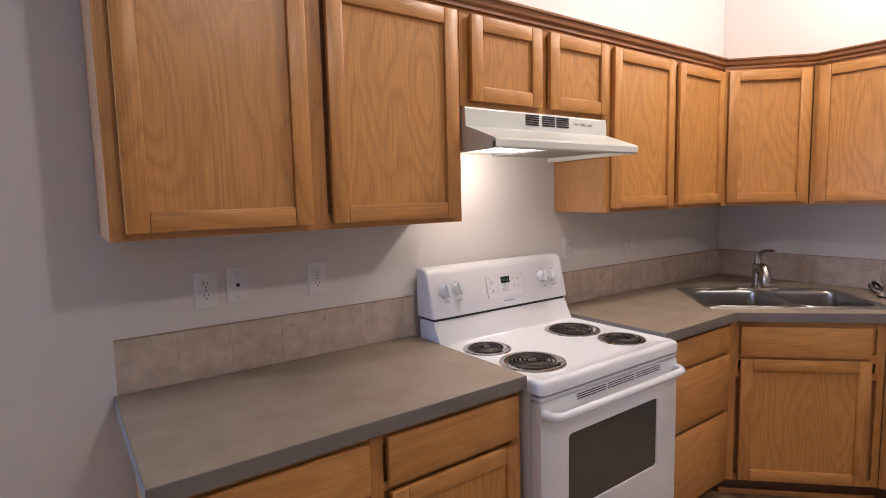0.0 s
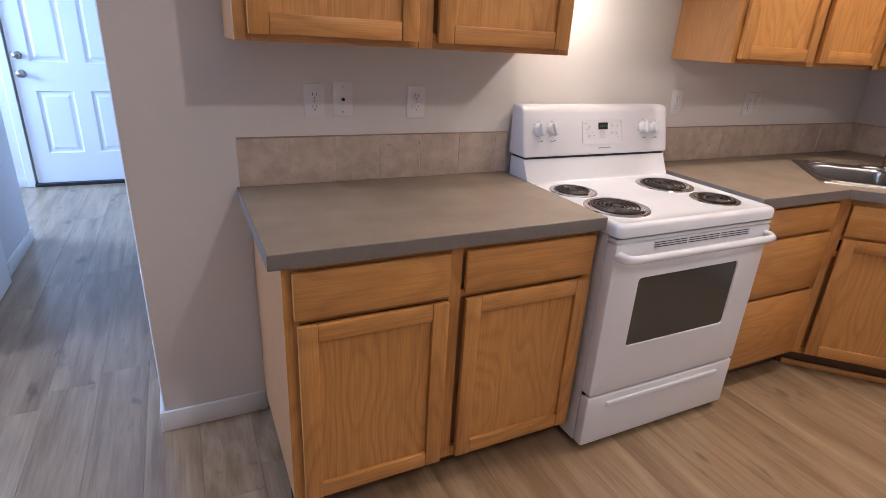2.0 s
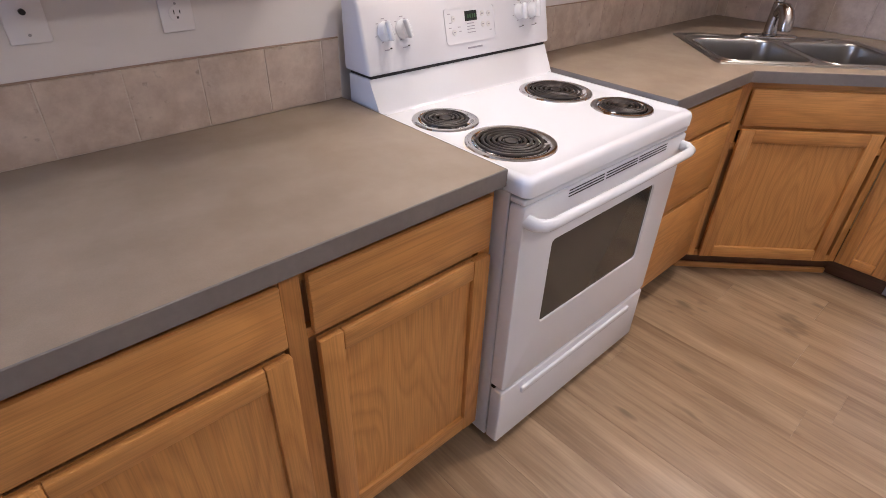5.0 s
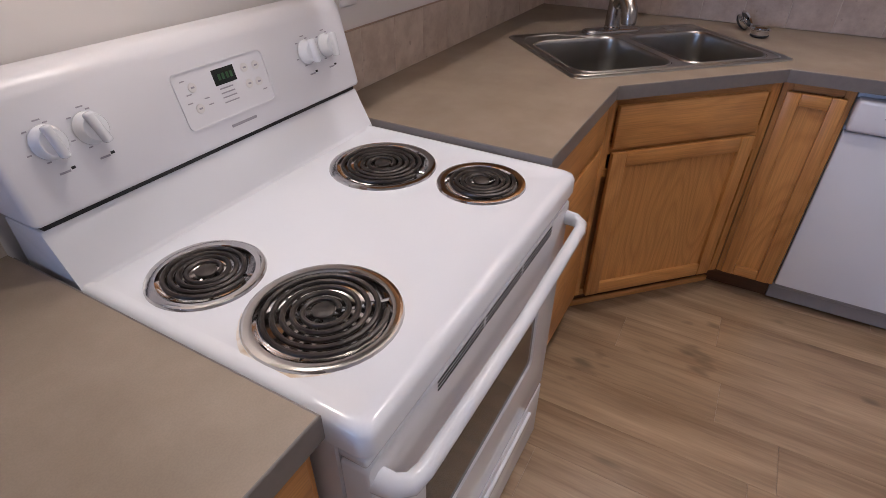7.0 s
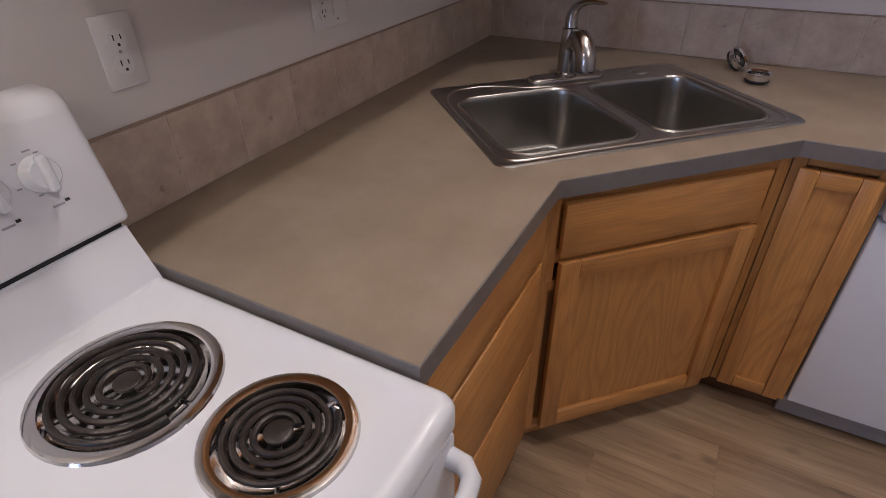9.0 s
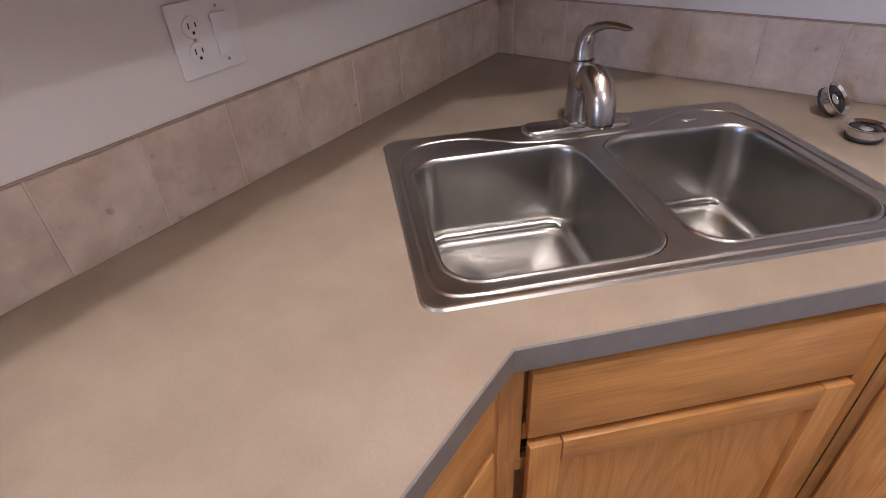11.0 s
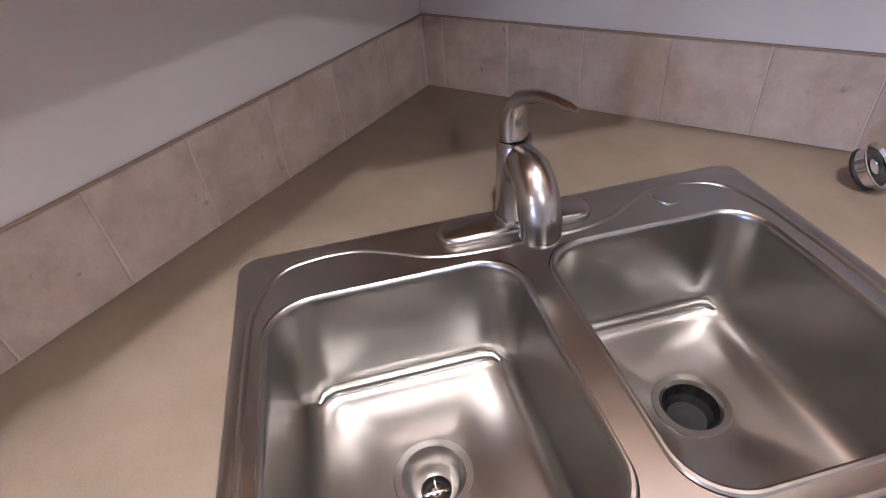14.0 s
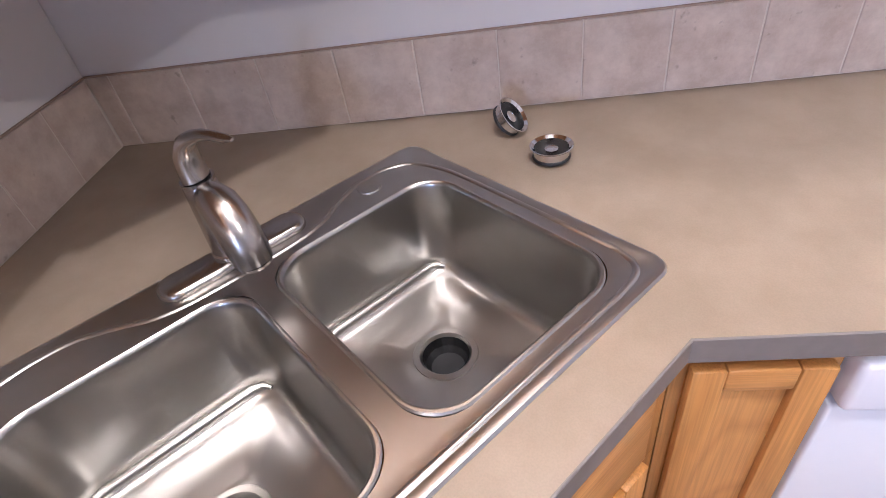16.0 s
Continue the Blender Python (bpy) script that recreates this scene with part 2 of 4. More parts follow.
# ---- setting ----
RX = 2.405        # the wall past the sink
LX = -1.398       # the outer corner by the hall
CEIL = 3.1
floor = tagged(box("floor", (-4, -5.5, -0.12), (RX, 3.95, -0.006), gap_mat, bevel=0), "brown wood-look vinyl plank floor", "floor", kind="structure")
tagged(box("ceiling", (-4.12, -5.62, CEIL), (RX + 0.12, 4.07, CEIL + 0.1), ceil_mat, bevel=0), "plain white painted ceiling", "ceiling", kind="structure")
wall_back = tagged(box("wall_north", (LX, 0, 0), (RX, 0.12, CEIL), wall_mat, bevel=0.004), "off-white painted kitchen wall behind the stove", "wall", kind="structure")
wall_right = tagged(box("wall_east", (RX, -5.5, 0), (RX + 0.12, 0.12, CEIL), wall_mat, bevel=0), "off-white painted kitchen wall behind the sink", "wall", kind="structure")
tagged(box("wall_south", (-4, -5.62, 0), (RX + 0.12, -5.5, CEIL), wall_mat, bevel=0), "plain off-white painted wall", "wall", kind="structure")
tagged(box("wall_hall", (LX, 0.12, 0), (LX + 0.12, 2.9, CEIL), wall_mat, bevel=0.003), "off-white painted wall along the hall", "wall", kind="structure")
tagged(box("wall_entry", (LX + 0.12, 2.9, 0), (-0.6, 3.02, CEIL), wall_mat, bevel=0), "plain wall beside the entry", "wall", kind="structure")
tagged(box("wall_entry_end", (-0.6, 2.9, 0), (-0.48, 3.80, CEIL), wall_mat, bevel=0), "plain wall closing the entry", "wall", kind="structure")
HX = -2.215        # the hall's far side
tagged(box("wall_closet", (HX - 0.12, 0.75, 0), (HX, 2.36, CEIL), wall_mat, bevel=0.003), "off-white painted wall of the hall", "wall", kind="structure")
FY = 3.80         # the wall with the front door
D0, D1 = -2.415, -1.50
tagged(boxes("wall_front", [((-4, FY, 0), (D0 - 0.02, FY + 0.12, CEIL)), ((D1 + 0.02, FY, 0), (-0.48, FY + 0.12, CEIL)), ((D0 - 0.02, FY, 2.06), (D1 + 0.02, FY + 0.12, CEIL))], wall_mat, bevel=0), "white painted wall around the front door", "wall", kind="structure")
# the opening at y -0.2 to 0.8 is made up for the fill lamp
tagged(boxes("wall_west", [((-4.12, -5.5, 0), (-4, -0.2, CEIL)), ((-4.12, 0.8, 0), (-4, 2.6, CEIL)), ((-4.12, -0.2, 0), (-4, 0.8, 0.9)), ((-4.12, -0.2, 2.2), (-4, 0.8, CEIL)), ((-4.12, 3.7, 0), (-4, FY + 0.12, CEIL)), ((-4.12, 2.6, 0), (-4, 3.7, 0.9)), ((-4.12, 2.6, 2.2), (-4, 3.7, CEIL))], wall_mat, bevel=0), "white painted wall with a window opening", "wall", kind="structure")
tagged(boxes("window_1", [((-4.09, 2.6, 0.9), (-4.04, 2.64, 2.2)), ((-4.09, 3.66, 0.9), (-4.04, 3.7, 2.2)), ((-4.09, 2.64, 0.9), (-4.04, 3.66, 0.94)), ((-4.09, 2.64, 2.16), (-4.04, 3.66, 2.2))], trim_mat), "white window frame, out of view", "window", kind="structure")


# made-up frame, out of view, round the added floor fill lamp
tagged(boxes("window_2", [((-4.09, -0.2, 0.9), (-4.04, -0.16, 2.2)), ((-4.09, 0.76, 0.9), (-4.04, 0.8, 2.2)), ((-4.09, -0.16, 0.9), (-4.04, 0.76, 0.94)), ((-4.09, -0.16, 2.16), (-4.04, 0.76, 2.2))], trim_mat), "white window frame, out of view", "window", kind="structure")


def baseboard(lo, hi):
    tagged(box("baseboard", lo, hi, trim_mat, bevel=0.004, segments=2), "white painted baseboard", "baseboard", kind="structure")


baseboard((LX - 0.013, -0.013, 0), (-1.035, -0.0005, 0.085))
baseboard((LX - 0.013, 0.0, 0), (LX - 0.0005, 2.9, 0.085))
baseboard((HX + 0.0005, 1.72, 0), (HX + 0.013, 2.373, 0.085))
baseboard((HX - 0.12, 2.3605, 0), (HX, 2.373, 0.085))
baseboard((-4, FY - 0.013, 0), (D0 - 0.075, FY - 0.0005, 0.085))

# door casing, front door
tagged(boxes("door_casing", [((D0 - 0.075, FY - 0.016, 0), (D0 - 0.012, FY - 0.0005, 2.12)), ((D1 + 0.012, FY - 0.016, 0), (D1 + 0.075, FY - 0.0005, 2.12)), ((D0 - 0.012, FY - 0.016, 2.05), (D1 + 0.012, FY - 0.0005, 2.12))], trim_mat, bevel=0.004), "white painted door casing", "trim", kind="structure")
tagged(box("threshold", (D0 - 0.018, FY - 0.03, 0.001), (D1 + 0.018, FY + 0.1, 0.028), dark_mat), "dark metal door threshold", "trim", kind="structure")


def six_panel_door():
    w, h = D1 - D0, 2.02
    door = empty("front_door", pose(D0, FY + 0.012, 0.03), "closed white six-panel front door with round knobs", "door")
    cols = ((0.13, 0.395), (0.52, 0.785))
    rows = ((0.26, 0.79), (1.02, 1.60), (1.74, 1.92))
    xs = sorted({0, w, *(v for c in cols for v in c)})
    zs = sorted({0, h, *(v for r in rows for v in r)})
    bm = bmesh.new()
    for i in range(len(xs) - 1):
        for k in range(len(zs) - 1):
            if (xs[i], xs[i + 1]) in cols and (zs[k], zs[k + 1]) in rows:
                a, b, c, d = xs[i], xs[i + 1], zs[k], zs[k + 1]
                add_loops(bm, [[(a + e, y, c + e), (b - e, y, c + e), (b - e, y, d - e), (a + e, y, d - e)] for e, y in ((0, 0), (0.012, 0.012), (0.03, 0.012), (0.05, 0.004))])
            else:
                a, b, c, d = xs[i], xs[i + 1], zs[k], zs[k + 1]
                bm.faces.new([bm.verts.new(p) for p in ((a, 0, c), (b, 0, c), (b, 0, d), (a, 0, d))])
    add_box(bm, (0, 0.013, 0), (w, 0.044, h))
    bmesh.ops.remove_doubles(bm, verts=bm.verts[:], dist=1e-5)
    mesh_of("leaf", bm, door_mat, door)
    for z, r in ((0.925, 0.028), (1.07, 0.027)):
        bm = bmesh.new()
        add_lathe(bm, [(0.032, 0), (0.032, 0.006), (0.014, 0.01), (0.013, 0.03), (r, 0.04), (r, 0.052), (0.012, 0.062)], 20)
        mesh_of("knob", bm, nickel, door, pose(0.055, 0.0, z, 90), True)
    return door


six_panel_door()
# the closet's flush door
closet = empty("closet_door", pose(HX + 0.003, 0.85, 0.01), "plain white flush closet door, closed", "door")
box("leaf", (0, 0, 0), (0.035, 0.76, 2.03), door_mat, closet, 0.003)


# ---- cabinets: local x along the face, y into the wall, z up ----
def shaker(parent, x0, x1, z0, z1, stile=0.052, slab=False, proud=0.019):
    """A door with stiles, rails and a recessed panel, or a slab drawer front."""
    if slab:
        return box("drawer_front", (x0, -proud, z0), (x1, -0.001, z1), oak_h, parent, 0.005, segments=2)
    mid = ((x0 + x1) / 2, 0, (z0 + z1) / 2)
    w, h = (x1 - x0) / 2, (z1 - z0) / 2
    door = box("door", (-w + 0.004, -proud + 0.007, -h + 0.004), (w - 0.004, -0.001, h - 0.004), oak_panel, parent, 0, Matrix.Translation(mid))
    for s in (-1, 1):
        xc, zc = s * (w - stile / 2), s * (h - stile / 2)
        box("stile", (xc - stile / 2, -proud, -h), (xc + stile / 2, -0.0014, h), oak_v, door, 0.003, segments=2)
        box("rail", (-w + stile + 0.0005, -proud + 0.0007, zc - stile / 2), (w - stile - 0.0005, -0.0012, zc + stile / 2), oak_h, door, 0.004, segments=2)
    return door


def carcass(parent, x0, x1, z0, z1, depth, splits=(), rails=(), stile=0.04):
    """Box with a face frame of stiles and rails in front."""
    box("body", (x0 + 0.001, 0.019, z0), (x1 - 0.001, depth, z1), oak_side, parent, 0.001)
    edges = [(x0, x0 + stile), (x1 - stile, x1)] + [(s - stile / 2, s + stile / 2) for s in splits]
    for a, b in edges:
        box("stile", (a, 0, z0), (b, 0.0185, z1), oak_v, parent, 0.001)
    edges.sort()
    for (_, a), (b, _) in zip(edges, edges[1:]):
        for za, zb in [(z0, z0 + stile), (z1 - stile, z1), *rails]:
            box("rail", (a + 0.0004, 0.0006, za), (b - 0.0004, 0.0185, zb), oak_h, parent, 0.001)


LABEL_B = "honey oak base cabinet with shaker doors"
TOE, TOP = 0.095, 0.874
# left of the stove
cab = empty("base_cabinet", pose(-1.040, -0.61, 0), "honey oak base cabinet, two drawers above two shaker doors", "cabinet", "base cabinets")
carcass(cab, 0, 1.012, TOE, TOP, 0.605, (0.495,), ((0.70, 0.725),))
shaker(cab, 0.024, 0.469, 0.717, 0.852, slab=True)
shaker(cab, 0.522, 0.992, 0.717, 0.852, slab=True)
shaker(cab, 0.03, 0.469, 0.108, 0.70)
shaker(cab, 0.526, 0.990, 0.108, 0.70)
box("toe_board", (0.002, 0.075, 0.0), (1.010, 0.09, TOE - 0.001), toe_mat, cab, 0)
# right of the stove
cab = empty("base_cabinet", pose(0.764, -0.61, 0), "honey oak base cabinet with three drawers", "cabinet", "base cabinets")
carcass(cab, 0, 0.566, TOE, TOP, 0.605, (), ((0.715, 0.735), (0.445, 0.465)), 0.035)
for a, b in ((0.737, 0.856), (0.462, 0.722), (0.125, 0.447)):
    shaker(cab, 0.02, 0.525, a, b, slab=True)
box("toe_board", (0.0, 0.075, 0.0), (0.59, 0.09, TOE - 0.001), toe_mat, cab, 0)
# the corner under the sink
CM = Vector((1.557, -0.841))        # middle of the corner cabinet's face
cab = empty("corner_base_cabinet", pose(CM.x, CM.y, 0, 0, 0, -45), "honey oak corner sink cabinet with one drawer front and one door", "cabinet", "base cabinets")
carcass(cab, -0.326, 0.326, TOE, 0.63, 0.5, (), (), 0.03)
for lo, hi in (((-0.326, 0, 0.63), (-0.288, 0.0185, TOP)), ((0.288, 0, 0.63), (0.326, 0.0185, TOP))):
    box("stile", lo, hi, oak_v, cab, 0.001)
box("rail", (-0.2875, 0.0006, 0.68), (0.2875, 0.0185, 0.72), oak_h, cab, 0.001)
box("rail", (-0.2875, 0.0006, 0.835), (0.2875, 0.0185, TOP), oak_h, cab, 0.001)
box("backing", (-0.2875, 0.012, 0.7205), (0.2875, 0.018, 0.8345), oak_h, cab, 0)
shaker(cab, -0.285, 0.262, 0.705, 0.846, slab=True)
shaker(cab, -0.283, 0.262, 0.108, 0.692)
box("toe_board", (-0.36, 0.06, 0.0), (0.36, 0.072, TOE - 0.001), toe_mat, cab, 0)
box("shoe_strip", (-0.345, 0.042, 0.0), (0.345, 0.059, 0.028), oak_h, cab, 0.005)
# narrow one beside the dishwasher
FX = 1.789
cab = empty("base_cabinet", pose(FX, -1.0735, 0, 0, 0, -90), "narrow honey oak base cabinet with one shaker door", "cabinet", "base cabinets")
carcass(cab, 0, 0.205, TOE, TOP, 0.6, (), (), 0.03)
shaker(cab, 0.016, 0.186, 0.108, 0.842, 0.042)
box("toe_board", (-0.03, 0.06, 0.0), (0.205, 0.072, TOE - 0.001), toe_mat, cab, 0)
cab = empty("end_panel", pose(FX, -1.885, 0, 0, 0, -90), "honey oak end panel beside the dishwasher", "panel")
box("panel", (0, 0, 0), (0.02, 0.6, TOP), oak_side, cab, 0.001)

# dishwasher
dish = empty("dishwasher", pose(FX + 0.004, -1.281, 0, 0, 0, -90), "white built-in dishwasher with a grey toe plate", "dishwasher")
box("tub", (0.004, 0.03, 0.1), (0.6, 0.58, 0.868), panel_mat, dish, 0.002)
box("door", (0.004, -0.012, 0.105), (0.6, 0.029, 0.737), enamel, dish, 0.006, segments=3)
box("control_panel", (0.004, -0.03, 0.745), (0.6, 0.029, 0.848), panel_mat, dish, 0.012, segments=4)
box("mark", (0.09, -0.0312, 0.80), (0.11, -0.0295, 0.804), grey_mark, dish, 0)
box("toe_plate", (-0.002, 0.035, 0.012), (0.6, 0.05, 0.1), grey_metal, dish, 0.002)
box("toe_lip", (-0.002, 0.012, 0.078), (0.6, 0.034, 0.102), grey_metal, dish, 0.004)

# upper cabinets
UZ0, UZ1, UD = 1.385, 2.125, 0.31


def upper(x0, x1, z0, doors, label, splits=(), m=None, z1=UZ1, stile=0.045):
    cab = empty("wall_cabinet", m or pose(x0, -UD, 0), label, "cabinet", "upper cabinets")
    carcass(cab, 0, x1 - x0, z0, z1, UD - 0.003, splits, (), stile)
    for a, b in doors:
        shaker(cab, a, b, z0 + 0.018, z1 - 0.03)
    return cab


upper(-1.075, -0.011, UZ0, ((0.034, 0.505), (0.567, 1.040)), "wide honey oak wall cabinet with two shaker doors", (0.536,))
upper(-0.009, 0.80, 1.785, ((0.036, 0.384), (0.428, 0.79)), "short honey oak wall cabinet above the range hood", (0.406,))
upper(0.802, 1.791, UZ0, ((0.02, 0.49), (0.535, 0.972)), "honey oak wall cabinet with two shaker doors", (0.512,))
UC = Vector((1.792, -UD))
DL = 0.312 * 2 ** 0.5 * 0.99
cab = empty("corner_wall_cabinet", pose(UC.x + 0.002, UC.y, 0, 0, 0, -45), "honey oak diagonal corner wall cabinet with one door", "cabinet", "upper cabinets")
bm = bmesh.new()
add_prism(bm, [(0.003, 0.0), (DL - 0.003, 0.0), (DL + 0.205, 0.208), (DL / 2, 0.645), (-0.205, 0.208)], UZ0, UZ1)
mesh_of("body", bm, oak_side, cab)
for a, b in ((0.0, 0.03), (DL - 0.03, DL)):
    box("stile", (a, -0.012, UZ0), (b, -0.0005, UZ1), oak_v, cab, 0.001)
for a, b in ((UZ0, UZ0 + 0.035), (UZ1 - 0.045, UZ1)):
    box("rail", (0.0305, -0.0114, a), (DL - 0.0305, -0.0005, b), oak_h, cab, 0.001)
shaker(cab, 0.018, DL - 0.018, UZ0 + 0.018, UZ1 - 0.03, proud=0.031)
upper(0, 0.95, UZ0, ((0.03, 0.455), (0.497, 0.92)), "honey oak wall cabinet with two shaker doors", (0.475,), pose(RX - UD, -0.632, 0, 0, 0, -90))

# crown strip along the tops
UE = (RX - UD, -0.632)
path = [(-1.075, -0.003), (-1.075, -UD), (UC.x, -UD), UE, (RX - UD, -1.582)]
bm = bmesh.new()
profile = [(-0.005, 0.0), (0.012, 0.0), (0.012, 0.012), (0.022, 0.02), (0.026, 0.038), (0.034, 0.042), (0.034, 0.05), (-0.005, 0.05)]
loops = []
for i, p in enumerate(path):
    dirs = [Vector(path[j + 1]) - Vector(path[j]) for j in (i - 1, i) if 0 <= j < len(path) - 1]
    outs = [Vector((d.y, -d.x)).normalized() for d in dirs]
    n = sum(outs, Vector((0, 0)))
    n = n / n.dot(outs[0]) if len(outs) > 1 else n
    loops.append([(p[0] + n.x * o, p[1] + n.y * o, UZ1 + 0.002 - 0.014 + z) for o, z in profile])
# lift clear of the cabinet tops at the back
rows = add_loops(bm, loops, True)
bm.faces.new(rows[0][::-1])
tagged(mesh_of("crown_moulding", bm, oak_trim), "dark-stained oak crown moulding along the cabinets", "moulding", kind="structure")

# ---- counters ----
def counter(name, outline, front, label, hole=None):
    """Laminate slab with a built-up front edge of its own colour."""
    top = empty(name, pose(0, 0, 0), label, "countertop", "countertops")
    bm = bmesh.new()
    if hole:
        outer, inner = outline, hole
        for z, flip in ((0.914, False), (0.876, True)):
            vo, vi = [bm.verts.new((*p, z)) for p in outer], [bm.verts.new((*p, z)) for p in inner]
            es = [bm.edges.new((a[i], a[(i + 1) % len(a)])) for a in (vo, vi) for i in range(len(a))]
            bmesh.ops.triangle_fill(bm, edges=es, use_beauty=True)
        for ring in (outer, inner):
            for i, p in enumerate(ring):
                q = ring[(i + 1) % len(ring)]
                bm.faces.new([bm.verts.new(v) for v in ((*p, 0.876), (*q, 0.876), (*q, 0.914), (*p, 0.914))])
        bmesh.ops.remove_doubles(bm, verts=bm.verts[:], dist=1e-5)
    else:
        add_prism(bm, outline, 0.876, 0.914)
    mesh_of("slab", bm, laminate, top)
    bm = bmesh.new()
    loops = []
    for i, p in enumerate(front):
        dirs = [Vector(front[j + 1]) - Vector(front[j]) for j in (i - 1, i) if 0 <= j < len(front) - 1]
        outs = [Vector((d.y, -d.x)).normalized() for d in dirs]
        n = sum(outs, Vector((0, 0)))
        n = n / n.dot(outs[0]) if len(outs) > 1 else n
        loops.append([(p[0] + n.x * o, p[1] + n.y * o, z) for o, z in ((0, 0.9145), (0.0015, 0.9145), (0.003, 0.913), (0.003, 0.873), (0, 0.873))])
    rows = add_loops(bm, loops, True)
    bm.faces.new(rows[0][::-1])
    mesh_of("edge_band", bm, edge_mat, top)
    return top


CF = -0.637
I1, I2 = (1.312, CF), (RX - 0.645, -1.075)
counter("countertop", [(-1.072, CF), (-0.028, CF), (-0.028, -0.002), (-1.072, -0.002)], [(-1.072, -0.003), (-1.072, CF), (-0.028, CF), (-0.028, -0.02)], "taupe laminate countertop beside the stove")
SINK = pose(1.791, -0.603, 0.914, 0, 0, -45)
SW, SD = 0.825, 0.558
hole = [(SINK @ Vector((x, y, 0))).to_2d()[:] for x, y in rounded(-SW / 2 + 0.02, -SD / 2 + 0.02, SW / 2 - 0.02, SD / 2 - 0.02, 0.03, 3)]
counter("corner_countertop", [(0.746, CF), I1, I2, (I2[0], -1.95), (RX - 0.002, -1.95), (RX - 0.002, -0.002), (0.746, -0.002)], [(0.746, -0.02), (0.746, CF), I1, I2, (I2[0], -1.95)], "taupe laminate L-shaped countertop holding the sink", hole)

# ---- sink ----
sink = empty("kitchen_sink", SINK, "double-bowl stainless steel sink set in the corner counter", "sink")


DRAIN_A, DRAIN_B = (-0.194, -0.020), (0.198, -0.017)


def steel_sink():
    bm = bmesh.new()
    bowls = ((-0.374, -0.236, -0.014, 0.166), (0.020, -0.236, 0.364, 0.166))
    n = 12
    rims = [rounded(*b, 0.062, n) for b in bowls]
    # raised outer rim, then the deck
    outer = [rounded(-SW / 2 + e, -SD / 2 + e, SW / 2 - e, SD / 2 - e, 0.03 - e * 0.5, n) for e in (0, 0.003, 0.011, 0.016)]
    add_loops(bm, [[(x, y, z) for x, y in ring] for ring, z in zip(outer, (0.0006, 0.0045, 0.006, 0.0035))], False)
    deck = [bm.verts.new((x, y, 0.0035)) for x, y in outer[-1]]
    edge = [bm.edges.new((deck[i], deck[(i + 1) % len(deck)])) for i in range(len(deck))]
    for ring in rims:
        vs = [bm.verts.new((x, y, 0.0035)) for x, y in ring]
        edge += [bm.edges.new((vs[i], vs[(i + 1) % len(vs)])) for i in range(len(vs))]
    bmesh.ops.triangle_fill(bm, edges=edge, use_beauty=True)
    for (x0, y0, x1, y1), (dx, dy) in zip(bowls, (DRAIN_A, DRAIN_B)):
        # bowl wall: lip, slope and a round foot, then a floor falling to the drain
        steps = [(0, 0.0035, 0.066), (0.002, 0.0062, 0.065), (0.005, 0.0064, 0.064), (0.008, 0.004, 0.062), (0.0095, -0.001, 0.061), (0.0105, -0.010, 0.06), (0.0145, -0.09, 0.056), (0.018, -0.156, 0.052)]
        for k in range(1, 9):
            a = radians(90 * k / 8)
            steps.append((0.018 + 0.032 * (1 - math.cos(a)), -0.156 - 0.034 * math.sin(a), 0.052 - 0.016 * k / 8))
        steps.append((0.066, -0.1922, 0.034))
        loops = [[(x, y, z) for x, y in rounded(x0 + e, y0 + e, x1 - e, y1 - e, r, n)] for e, z, r in steps]
        last = loops[-1]
        for t, z in ((0.35, -0.1965), (0.7, -0.202)):
            loops.append([(dx + (x - dx) * (1 - t) + t * 0.0, dy + (y - dy) * (1 - t), z) for x, y, _ in last])
        ring = []
        for x, y, _ in last:
            a = math.atan2(y - dy, x - dx)
            ring.append((dx + 0.056 * math.cos(a), dy + 0.056 * math.sin(a), -0.204))
        loops[-1] = [((a[0] + b[0]) / 2, (a[1] + b[1]) / 2, -0.203) for a, b in zip(loops[-2], ring)]
        loops.append(ring)
        add_loops(bm, loops, False)
    bmesh.ops.remove_doubles(bm, verts=bm.verts[:], dist=2e-5)
    ob = mesh_of("basin", bm, steel, sink, None, True)
    return ob


steel_sink()
# pressed ridge that bows round the tap
bm = bmesh.new()
ridge = [(-0.390, -0.21), (-0.391, -0.15), (-0.391, 0.07), (-0.384, 0.16), (-0.352, 0.228), (-0.30, 0.248), (-0.235, 0.246), (-0.18, 0.222), (-0.13, 0.196), (-0.06, 0.185), (0.08, 0.185), (0.15, 0.198), (0.2, 0.224), (0.25, 0.244), (0.31, 0.247), (0.358, 0.222), (0.382, 0.16), (0.388, 0.07), (0.388, -0.15), (0.387, -0.21), (0.368, -0.248), (0.32, -0.257), (0.25, -0.257), (-0.25, -0.257), (-0.32, -0.257), (-0.372, -0.248)]
fine = []
for i in range(len(ridge)):
    p = [Vector(ridge[(i + k) % len(ridge)]) for k in (-1, 0, 1, 2)]
    for k in range(5):
        t = k / 5
        fine.append(0.5 * ((2 * p[1]) + (p[2] - p[0]) * t + (2 * p[0] - 5 * p[1] + 4 * p[2] - p[3]) * t * t + (3 * p[1] - p[0] - 3 * p[2] + p[3]) * t ** 3))
loops = []
for e, z in ((0.005, 0.0034), (0.003, 0.0056), (0.0, 0.0064), (-0.003, 0.0056), (-0.005, 0.0034)):
    ring = []
    for i, p in enumerate(fine):
        d = (fine[(i + 1) % len(fine)] - fine[i - 1]).normalized()
        ring.append((p.x + d.y * e, p.y - d.x * e, z))
    loops.append(ring)
add_loops(bm, loops, False)
mesh_of("ridge", bm, steel, sink, None, True)


